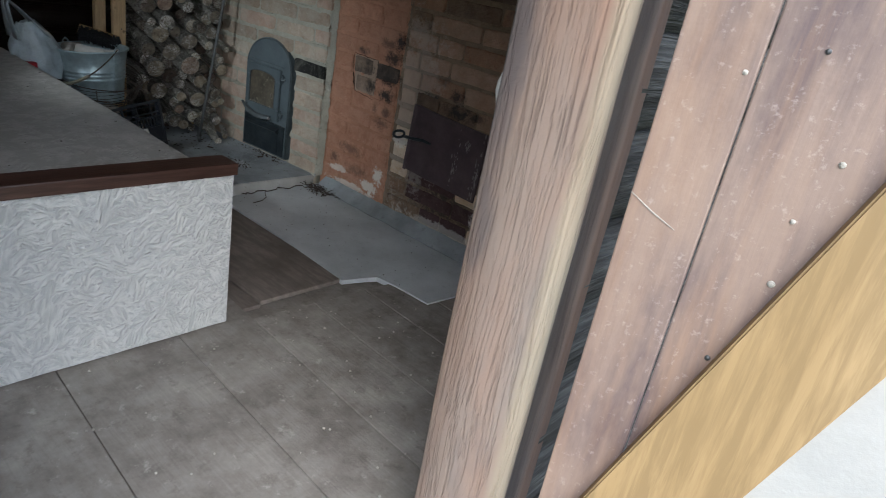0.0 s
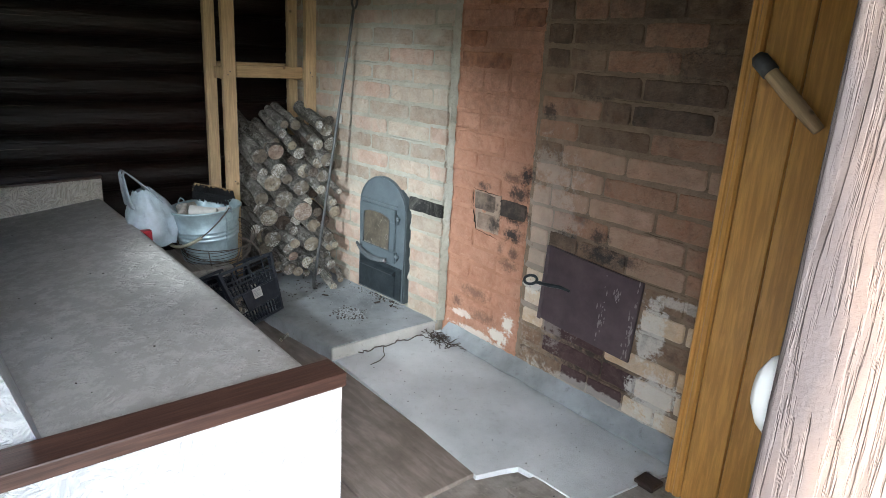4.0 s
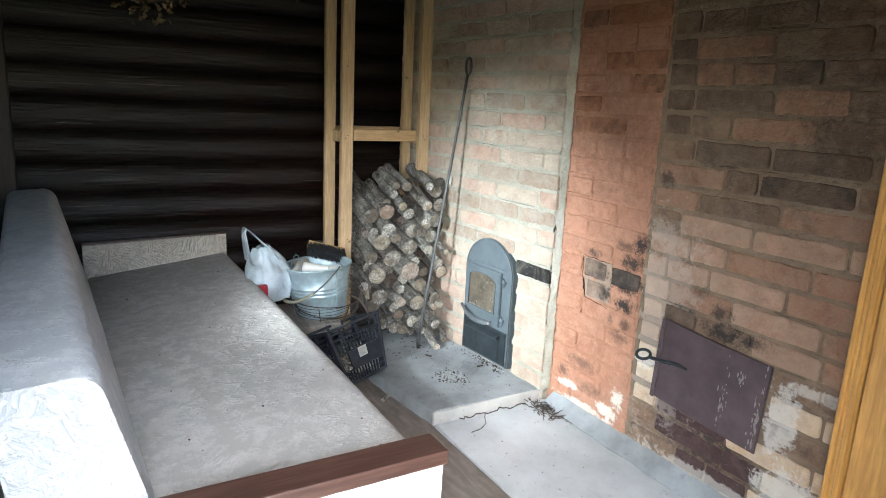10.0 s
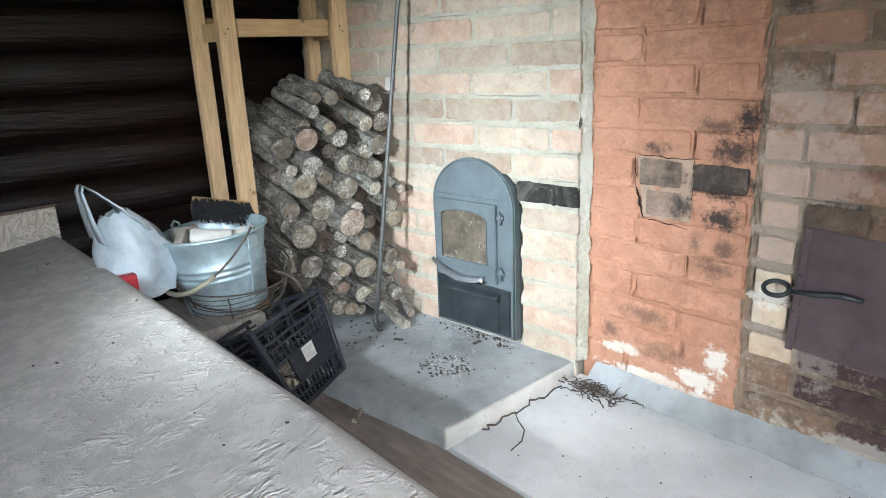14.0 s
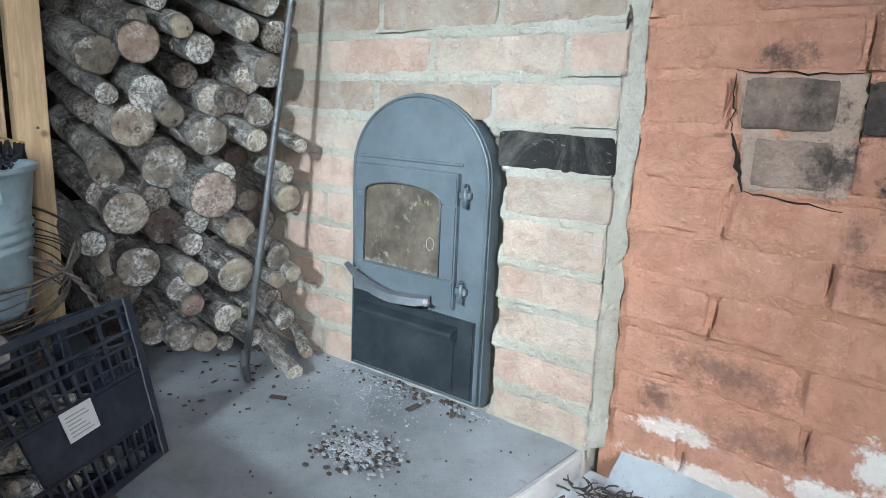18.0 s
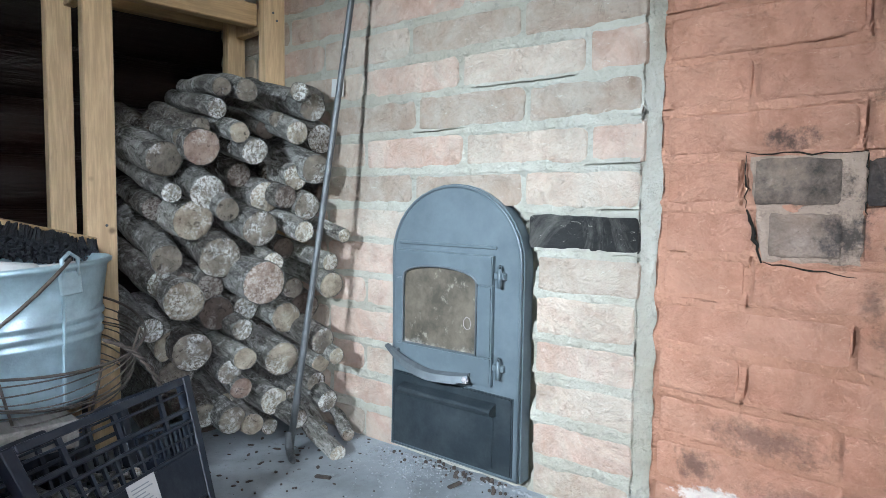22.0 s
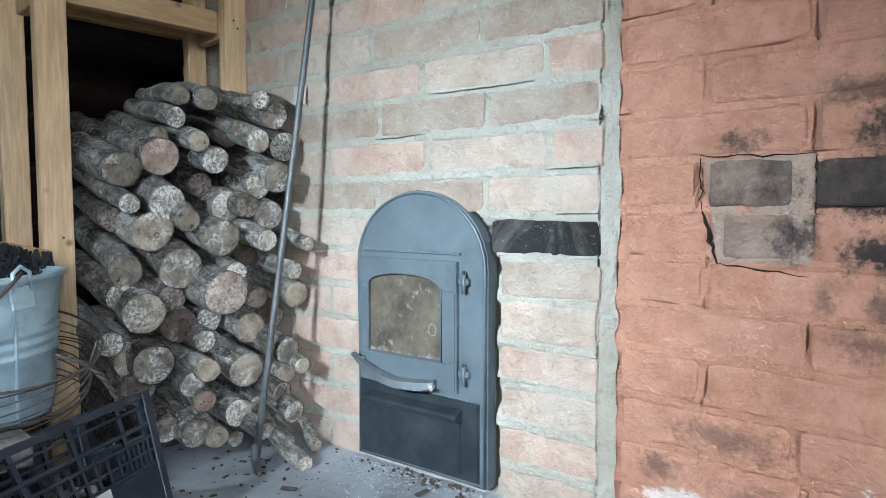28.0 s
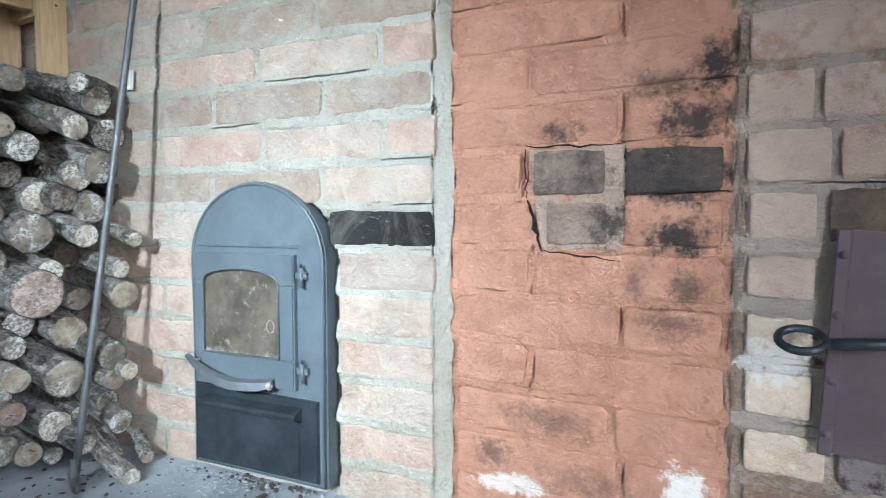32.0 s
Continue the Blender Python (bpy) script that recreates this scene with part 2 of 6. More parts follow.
SOOT_SPOTS = ((-2.93, 1.15, 0.06, 0.05, 0.95), (-3.03, 1.115, 0.10, 0.03, 0.6), (-2.975, 1.04, 0.085, 0.05, 0.9), (-3.26, 1.03, 0.05, 0.03, 0.8), (-3.005, 0.915, 0.11, 0.055, 0.95),
              (-3.0, 0.80, 0.07, 0.055, 0.95), (-3.22, 0.935, 0.085, 0.04, 0.75), (-3.15, 0.825, 0.045, 0.05, 0.85), (-3.09, 0.70, 0.025, 0.04, 0.5), (-2.99, 0.695, 0.04, 0.045, 0.65),
              (-3.02, 0.62, 0.07, 0.035, 0.55), (-3.28, 0.37, 0.13, 0.04, 0.5), (-3.43, 0.27, 0.05, 0.04, 0.6), (-3.2, 0.24, 0.12, 0.04, 0.45), (-3.2, 1.75, 0.4, 0.38, 0.3))
SOOT_B = tuple(((x, 2.87, z), (w, 0.2, h), a) for x, z, w, h, a in SOOT_SPOTS)
LIME_B = (((-2.98, 2.87, 0.27), (0.05, 0.2, 0.07), 0.9), ((-3.06, 2.87, 0.17), (0.09, 0.2, 0.045), 0.85), ((-3.38, 2.87, 0.20), (0.09, 0.2, 0.03), 0.7), ((-3.25, 2.87, 0.115), (0.25, 0.2, 0.03), 0.7))
ORANGE_CLAY = (0.53, 0.315, 0.222)
M_BRICK_ORANGE = brick_material("brick_orange", (0.53, 0.272, 0.182), (0.48, 0.255, 0.178), ORANGE_CLAY, 0.45, 0.0, LIME_B, stains=SOOT_B)
M_BRICK_ORANGE_SOOT = brick_material("brick_orange_smoked", (0.40, 0.19, 0.11), (0.34, 0.17, 0.105), ORANGE_CLAY, 0.3, 0.55, LIME_B)
M_BRICK_PATCH = brick_material("brick_patch", (0.37, 0.27, 0.21), (0.34, 0.255, 0.205), (0.42, 0.33, 0.27), 0.45, 0.25, stains=SOOT_B)
M_BRICK_SOOTED = brick_material("brick_sooted", (0.36, 0.268, 0.208), (0.33, 0.25, 0.20), (0.43, 0.335, 0.265), 0.42, 1.25)
M_BRICK_BURNT = brick_material("brick_burnt", (0.15, 0.115, 0.10), (0.13, 0.10, 0.09), (0.34, 0.25, 0.20), 0.36, 1.55)
SOOT_C = (((-2.62, 2.87, 0.87), (0.08, 0.3, 0.05), 0.9), ((-2.42, 2.87, 0.935), (0.06, 0.3, 0.04), 0.85), ((-2.40, 2.87, 0.845), (0.13, 0.3, 0.045), 0.95), ((-2.25, 2.87, 0.86), (0.08, 0.3, 0.035), 0.7),
          ((-2.55, 2.87, 1.0), (0.06, 0.3, 0.03), 0.5), ((-2.55, 2.87, 1.62), (0.10, 0.3, 0.05), 0.7), ((-2.82, 2.87, 1.50), (0.05, 0.3, 0.04), 0.8), ((-2.0, 2.87, 1.75), (0.2, 0.3, 0.1), 0.5), ((-2.3, 2.87, 2.1), (0.5, 0.3, 0.3), 0.35))
LIME_C = (((-2.08, 2.87, 0.55), (0.08, 0.3, 0.18), 0.75), ((-2.02, 2.87, 0.25), (0.13, 0.3, 0.14), 0.75), ((-2.82, 2.87, 0.56), (0.07, 0.3, 0.06), 0.75), ((-2.3, 2.87, 0.12), (0.5, 0.3, 0.04), 0.4), ((-1.92, 2.87, 0.74), (0.16, 0.3, 0.03), 0.55), ((-2.78, 2.87, 0.75), (0.26, 0.3, 0.6), 0.22))
WALL_LIME = (0.33, 0.25, 0.185)
M_BRICK_RED = brick_material("brick_red", (0.41, 0.222, 0.146), (0.36, 0.208, 0.143), WALL_LIME, 0.52, 0.08, LIME_C, stains=SOOT_C)
M_BRICK_ROSE = brick_material("brick_rose", (0.51, 0.328, 0.236), (0.46, 0.31, 0.23), WALL_LIME, 0.55, 0.0, LIME_C, stains=SOOT_C)
M_BRICK_BROWN = brick_material("brick_brown", (0.28, 0.18, 0.122), (0.245, 0.165, 0.115), WALL_LIME, 0.48, 0.25, LIME_C, stains=SOOT_C)
M_BRICK_DARK = brick_material("brick_dark", (0.205, 0.14, 0.098), (0.18, 0.128, 0.092), (0.28, 0.215, 0.16), 0.42, 0.4)
M_BRICK_BLACKENED = brick_material("brick_blackened", (0.18, 0.122, 0.086), (0.155, 0.108, 0.08), (0.28, 0.215, 0.16), 0.42, 0.55)
M_BRICK_TAN = brick_material("brick_tan", (0.73, 0.53, 0.33), (0.68, 0.52, 0.36), (0.68, 0.62, 0.53), 0.5, 0.0, LIME_C)
M_BRICK_PURPLE = brick_material("brick_painted", (0.10, 0.062, 0.064), (0.085, 0.055, 0.058), (0.24, 0.18, 0.165), 0.2, 0.0, LIME_C)
M_MORTAR_A = mortar_material("mortar_pale", (0.46, 0.444, 0.383), (0.375, 0.36, 0.305))
M_MORTAR_B = mortar_material("mortar_orange", (0.52, 0.28, 0.19), (0.43, 0.225, 0.152), SOOT_B, LIME_B)
M_MORTAR_C = mortar_material("mortar_sooty", (0.315, 0.235, 0.172), (0.205, 0.15, 0.11), SOOT_C + (((-2.42, 2.87, 0.27), (0.30, 0.3, 0.13), 0.8),), LIME_C)
M_GAP_SHADE = plain_material("gap_shade", (0.02, 0.016, 0.013), 0.95, 0, 0.3, 40, 0.2, 0.1)
M_MORTAR_GREY = mortar_material("mortar_grey", (0.46, 0.45, 0.395), (0.35, 0.335, 0.285))
M_MORTAR_PATCH = mortar_material("mortar_patch", (0.43, 0.32, 0.25), (0.35, 0.258, 0.20), SOOT_B)
M_MORTAR_SEAM = mortar_material("mortar_seam", (0.34, 0.265, 0.20), (0.21, 0.16, 0.12), SOOT_B)


def concrete_material(name, base, dark, stain, spots=0.5):
    m = Nodes(name)
    n1, n2, n3 = m.noise(2.6, 8, 0.62), m.noise(24, 6, 0.7), m.noise(150, 3, 0.7)
    col = m.mix(m.ramp(n1, (0.32, 0.0), (0.68, 1.0)), dark, base)
    col = m.mix(m.ramp(n2, (0.58, 0.0), (0.74, spots)), col, stain)
    col = m.mix(m.ramp(n3, (0.66, 0.0), (0.72, 0.7)), col, tuple(c * 0.5 for c in stain))
    return m.done(col, 0.82, m.math("ADD", m.math("MULTIPLY", n2, 0.8), n3), 0.35, 0.006, spec=0.35)


M_SLAB = concrete_material("concrete_pale", (0.62, 0.655, 0.68), (0.43, 0.465, 0.49), (0.25, 0.255, 0.26), 0.4)
M_EDGE = concrete_material("concrete_limed_edge", (0.52, 0.52, 0.50), (0.30, 0.30, 0.29), (0.17, 0.165, 0.155), 0.75)
M_HEARTH = concrete_material("concrete_hearth", (0.35, 0.382, 0.405), (0.165, 0.177, 0.186), (0.10, 0.10, 0.10), 0.6)

def worn_floor(name, light, dark, dirt):
    """Trodden boards: faint grain under grey dust, scuffs and dark stains."""
    m = Nodes(name)
    grain = m.noise(5, 5, 0.65, m.scale((0.7, 16, 16)), 0.4)
    blot = m.noise(4.5, 8, 0.68)
    col = m.mix(m.ramp(blot, (0.32, 0.0), (0.66, 1.0)), dark, light)
    col = m.mix(m.ramp(grain, (0.35, 0.14), (0.6, 0.0)), col, dirt)
    col = m.mix(m.ramp(m.noise(11, 7, 0.72), (0.54, 0.0), (0.68, 0.55)), col, dirt)
    col = m.mix(m.ramp(m.noise(16, 6, 0.7, m.scale((1, 1, 1), None, (0, 0, 30))), (0.60, 0.0), (0.68, 0.5)), col, tuple(min(1, c * 1.45) for c in light))
    col = m.mix(m.math("MULTIPLY", m.rnd, 0.3), col, dark)
    return m.done(col, 0.75, m.math("ADD", grain, m.noise(60, 5, 0.7)), 0.4, 0.005, spec=0.35)


M_PLANK = worn_floor("floor_plank", (0.42, 0.395, 0.365), (0.175, 0.155, 0.14), (0.11, 0.095, 0.085))
M_SHEET = wood_material("floor_sheet", (0.27, 0.235, 0.21), (0.20, 0.17, 0.15), (1.2, 6, 6), 5, 0.65, 0.2, dirt=(0.085, 0.068, 0.055))
M_RAIL = wood_material("varnished_rail", (0.118, 0.062, 0.047), (0.036, 0.017, 0.013), (30, 1.6, 30), 3, 0.38, 0.25, spec=0.5)
M_PINE = wood_material("pine_new", (0.60, 0.44, 0.265), (0.54, 0.375, 0.21), (16, 16, 1.2), 5, 0.6, 0.25, knots=7.0)
M_PINE_H = wood_material("pine_new_level", (0.54, 0.385, 0.215), (0.47, 0.315, 0.165), (16, 1.2, 16), 5, 0.6, 0.25, knots=7.0)
M_VARNISH = wood_material("pine_varnished", (0.70, 0.38, 0.11), (0.56, 0.27, 0.065), (12, 12, 0.9), 5, 0.35, 0.2, knots=3.2, spec=0.5)
# paler tone for the glints painted along the log splits
M_SPLIT_GLINT = plain_material("split_wood_glint", (0.17, 0.135, 0.115), 0.8, 0, 0.5, 40, 0.4)
M_LOG_DARK = wood_material("log_stained", (0.017, 0.0062, 0.0042), (0.0045, 0.0025, 0.002), (12, 0.5, 12), 5, 0.34, 0.9, spec=0.42, dist=0.012)
M_LOG_GREY = wood_material("log_weathered", (0.24, 0.235, 0.225), (0.06, 0.056, 0.052), (34, 1.3, 26), 4, 0.95, 1.0, spec=0.1, dist=0.02)
M_DARK_WOOD = wood_material("dark_boards", (0.05, 0.032, 0.024), (0.025, 0.016, 0.013), (9, 9, 0.8), 5, 0.6, 0.4)
M_BRACE = wood_material("pine_weathered", (0.42, 0.29, 0.15), (0.33, 0.22, 0.105), (9, 9, 0.8), 5, 0.6, 0.25)
M_PANEL = plain_material("panel_pale_grey", (0.42, 0.415, 0.405), 0.7, 0, 0.2, 6, 0.2, 0.3, (0.45, 0.43, 0.41), 4, 0.5)


def leaf_material():
    """Old brown paint: beige where faded, orange and purple-grey in upright bands, scuffed."""
    m = Nodes("door_brown_paint")
    p = m.local()
    band = m.noise(8, 6, 0.65, m.scale((1, 1, 0.12), p), 0.3)
    col = m.mix(m.ramp(band, (0.42, 0.0), (0.58, 1.0)), (0.135, 0.098, 0.098), (0.25, 0.16, 0.118))
    fade = m.noise(5, 6, 0.65, m.scale((1.6, 1, 0.4), p))
    col = m.mix(m.ramp(fade, (0.38, 0.0), (0.60, 0.6)), col, (0.36, 0.262, 0.208))
    col = m.mix(m.ramp(m.noise(60, 6, 0.7), (0.58, 0.0), (0.7, 0.3)), col, (0.58, 0.50, 0.45))
    grain = m.noise(60, 4, 0.65, m.scale((1, 1, 0.03), p))
    return m.done(col, 0.55, m.math("ADD", grain, m.noise(18, 5, 0.6)), 0.3, 0.004, spec=0.35)


M_LEAF = leaf_material()
def bark_material(name, base, ridge, lichen, amount):
    """Weathered bark: ridges along the log, black furrows, crisp lichen flecks, each log its own tone."""
    m = Nodes(name)
    p = m.local()
    long_n = m.noise(14, 7, 0.72, m.scale((0.75, 1.5, 1.5), p), 0.7)
    fine = m.noise(80, 6, 0.75, m.scale((0.45, 1, 1), p))
    col = m.mix(m.ramp(long_n, (0.38, 0.0), (0.60, 1.0)), ridge, base)
    col = m.mix(m.math("MULTIPLY", m.rnd, 0.5), col, tuple(c * 0.45 for c in base))
    fleck = m.math("MULTIPLY", m.ramp(m.noise(46, 8, 0.8), (0.50, 0.0), (0.57, 1.0)), m.ramp(m.noise(9, 5, 0.65), (0.42, 0.1), (0.58, 1.0)))
    col = m.mix(m.math("MULTIPLY", fleck, amount), col, lichen)
    furrow = m.ramp(m.noise(34, 5, 0.7, m.scale((0.3, 1.4, 1.4), p), 0.8), (0.40, 1.0), (0.46, 0.0))
    col = m.mix(m.math("MULTIPLY", furrow, 0.55), col, tuple(c * 0.3 for c in ridge))
    col = m.mix(m.ramp(fine, (0.38, 0.7), (0.47, 0.0)), col, tuple(c * 0.4 for c in ridge))
    h = m.math("SUBTRACT", m.math("ADD", long_n, fine), m.math("MULTIPLY", furrow, 0.8))
    return m.done(col, 0.92, h, 1.0, 0.014, spec=0.15)


M_BARK_DARK = bark_material("bark_dark", (0.21, 0.19, 0.165), (0.08, 0.068, 0.058), (0.46, 0.45, 0.42), 0.6)
M_BARK_PALE = bark_material("bark_pale", (0.42, 0.40, 0.36), (0.20, 0.185, 0.155), (0.68, 0.67, 0.63), 0.75)
M_BARK_GREY = bark_material("bark_grey", (0.30, 0.288, 0.262), (0.125, 0.115, 0.10), (0.56, 0.55, 0.52), 0.62)



def end_material(name, light, dark, mould):
    """The sawn end of a log: worn rings, dark checks and crisp white mould."""
    m = Nodes(name)
    p = m.local()
    rings = m.wave(70, 6.0, p, 4, "X", 3.0)
    ring = m.t.nodes[-1]
    ring.wave_type, ring.rings_direction = "RINGS", "X"
    col = m.mix(m.ramp(m.noise(22, 6, 0.7), (0.38, 0.0), (0.62, 1.0)), dark, light)
    col = m.mix(m.math("MULTIPLY", m.ramp(rings, (0.2, 1.0), (0.5, 0.0)), m.ramp(m.noise(17, 4, 0.6), (0.4, 0.0), (0.6, 0.16))), col, tuple(c * 0.4 for c in dark))
    check = m.ramp(m.noise(40, 5, 0.75, None, 1.5), (0.36, 1.0), (0.42, 0.0))
    col = m.mix(m.math("MULTIPLY", check, 0.8), col, tuple(c * 0.22 for c in dark))
    much = m.ramp(m.math("ADD", m.noise(13, 5, 0.65), m.math("MULTIPLY", m.math("SUBTRACT", m.rnd, 0.5), 0.22)), (0.47, 0.0), (0.61, 1.0))
    fleck = m.math("MULTIPLY", m.ramp(m.noise(95, 8, 0.8), (0.46, 0.0), (0.54, 1.0)), much)
    col = m.mix(fleck, col, mould)
    return m.done(col, 0.92, m.math("SUBTRACT", m.math("ADD", m.math("MULTIPLY", rings, 0.4), m.noise(60, 5, 0.75)), m.math("MULTIPLY", check, 0.6)), 0.9, 0.008, spec=0.15)


M_END_PALE = end_material("cut_pale", (0.47, 0.405, 0.31), (0.24, 0.195, 0.148), (0.72, 0.70, 0.64))
M_END_GREY = end_material("cut_grey", (0.30, 0.262, 0.21), (0.15, 0.125, 0.102), (0.72, 0.71, 0.68))
M_END_RED = end_material("cut_red", (0.39, 0.295, 0.235), (0.22, 0.15, 0.118), (0.55, 0.48, 0.42))
M_END_DARK = end_material("cut_dark", (0.13, 0.10, 0.08), (0.08, 0.06, 0.05), (0.30, 0.27, 0.24))


def fabric_material(name, base, shade, scale, strength, flat=False, dirt=None, speck=0.0, stroke=1.0):
    """Embossed upholstery: short raised strokes that turn from patch to patch like feathers."""
    m = Nodes(name)
    strokes = None
    pick = m.noise(scale * 0.12, 3, 0.6)
    for k, a in enumerate((12, 48, 84, 122, 158)):
        if flat:
            vec = m.scale((1.0, 0.22, 0.6), m.scale((1, 1, 1), None, (0, 0, a * 0.5 - 40)))
        else:
            vec = m.scale((0.6, 1.0, 0.2), m.scale((1, 1, 1), None, (a, 0, 0)))
        one = m.noise(scale, 2, 0.5, vec, 0.35)
        if strokes is None:
            strokes = one
        else:
            strokes = m.mix(m.ramp(pick, (0.36 + 0.06 * k - 0.012, 0.0), (0.36 + 0.06 * k + 0.012, 1.0)), strokes, one)
    ridge = m.ramp(strokes, (0.36, 0.0), (0.62, 1.0))
    if stroke < 1.0:
        ridge = m.math("MULTIPLY", ridge, m.ramp(m.noise(scale * 0.2, 3, 0.6), (0.48, 0.0), (0.64, 1.0)))
        col = m.mix(m.math("MULTIPLY", ridge, stroke), shade, base)
        col = m.mix(m.ramp(m.noise(11.0, 7, 0.7), (0.47, 0.0), (0.57, 0.6)), col, base)
    else:
        col = m.mix(ridge, shade, base)
    col = m.mix(m.ramp(m.noise(2.0, 6, 0.6), (0.4, 0.0), (0.75, 0.5)), col, dirt or shade)
    col = m.mix(m.ramp(m.noise(7.0, 6, 0.65), (0.5, 0.0), (0.72, 0.35)), col, dirt or shade)
    if speck:
        col = m.mix(m.ramp(m.noise(55, 3, 0.6), (0.70, 0.0), (0.74, speck)), col, tuple(c * 0.35 for c in shade))
    return m.done(col, 0.8, m.math("ADD", ridge, m.math("MULTIPLY", m.noise(260, 2, 0.6), 0.35)), strength, 0.006, spec=0.25)


M_FABRIC = fabric_material("fabric_white_embossed", (0.62, 0.62, 0.61), (0.43, 0.44, 0.445), 75, 0.9)
M_SEAT = fabric_material("fabric_grey_worn", (0.54, 0.53, 0.51), (0.39, 0.38, 0.36), 75, 0.75, True, (0.34, 0.325, 0.30), 0.4, 0.95)
M_BOLSTER = fabric_material("fabric_pale_worn", (0.80, 0.805, 0.815), (0.60, 0.61, 0.63), 80, 0.95, True, (0.66, 0.665, 0.67), 0.3, 0.95)
M_HEAD = fabric_material("fabric_beige_embossed", (0.62, 0.57, 0.50), (0.40, 0.36, 0.31), 80, 0.9)
M_GALV = plain_material("galvanised_steel", (0.40, 0.52, 0.57), 0.36, 0.4, 0.4, 18, 0.14, 0.5, (0.25, 0.30, 0.32), 7, 0.6)
M_HOSE = plain_material("hose_olive", (0.24, 0.23, 0.17), 0.6, 0, 0.3, 30, 0.2)
M_WIRE = plain_material("rusty_wire", (0.105, 0.085, 0.07), 0.7, 0.5, 0.5, 40, 0.4)
M_STEEL = plain_material("worn_iron", (0.13, 0.135, 0.14), 0.45, 0.6, 0.4, 30, 0.3)
M_STEEL_WORN = plain_material("strap_iron", (0.105, 0.118, 0.128), 0.5, 0.4, 0.35, 25, 0.25)
M_IRON = plain_material("cast_iron_painted", (0.088, 0.110, 0.124), 0.42, 0.15, 0.2, 10, 0.12, 0.5, (0.15, 0.18, 0.195), 6, 0.4)
M_IRON_BLACK = plain_material("cast_iron_black", (0.022, 0.03, 0.036), 0.42, 0.35, 0.3, 12, 0.15, 0.5, (0.07, 0.08, 0.085), 9, 0.4)
M_PLASTIC_BLACK = plain_material("plastic_black", (0.011, 0.015, 0.025), 0.42, 0, 0.3, 20, 0.08, 0.3, (0.05, 0.055, 0.06), 12, 0.5)
M_FLAKE = plain_material("bare_flake", (0.30, 0.265, 0.265), 0.9, 0, 0.3, 60, 0.3)
M_PURPLE = plain_material("purple_brown_paint", (0.092, 0.065, 0.074), 0.45, 0.2, 0.3, 9, 0.12, 0.5, (0.15, 0.115, 0.115), 7, 0.45)
M_WHITE = plain_material("white_plastic", (0.80, 0.80, 0.78), 0.4, 0, 0.08, 12, 0.05)
M_PAPER = plain_material("paper_white", (0.50, 0.495, 0.47), 0.85, 0, 0.12, 30, 0.1)
M_PRINT = plain_material("faded_print", (0.26, 0.27, 0.29), 0.8, 0, 0.2)
M_BAG = plain_material("bag_plastic", (0.44, 0.52, 0.58), 0.3, 0, 0.3, 16, 0.5)
M_RED = plain_material("red_plastic", (0.42, 0.02, 0.035), 0.4, 0, 0.2)
M_CLOTH_BLACK = plain_material("black_brush", (0.012, 0.014, 0.018), 0.9, 0, 0.3, 60, 0.6)
M_RAG = plain_material("pale_rag", (0.50, 0.47, 0.42), 0.9, 0, 0.4, 30, 0.6)
M_ASH = plain_material("ash_grit", (0.44, 0.46, 0.48), 0.95, 0, 0.7, 90, 0.5)
M_TWIG = plain_material("twig", (0.07, 0.052, 0.042), 0.9, 0, 0.5, 60, 0.6)
M_DRYLEAF = plain_material("dry_leaf", (0.20, 0.14, 0.07), 0.85, 0, 0.6, 30, 0.4)
M_BOARD_GREY = wood_material("grey_board", (0.30, 0.275, 0.25), (0.19, 0.17, 0.15), (1.2, 14, 14), 5, 0.8, 0.4)
M_GROUND = plain_material("ground_grass", (0.10, 0.12, 0.055), 0.95, 0, 0.5, 3, 0.8, 0.2, (0.16, 0.14, 0.09), 1.2, 0.6)
M_CEIL = wood_material("ceiling_boards", (0.10, 0.065, 0.045), (0.06, 0.04, 0.03), (1, 9, 9), 5, 0.7, 0.4)


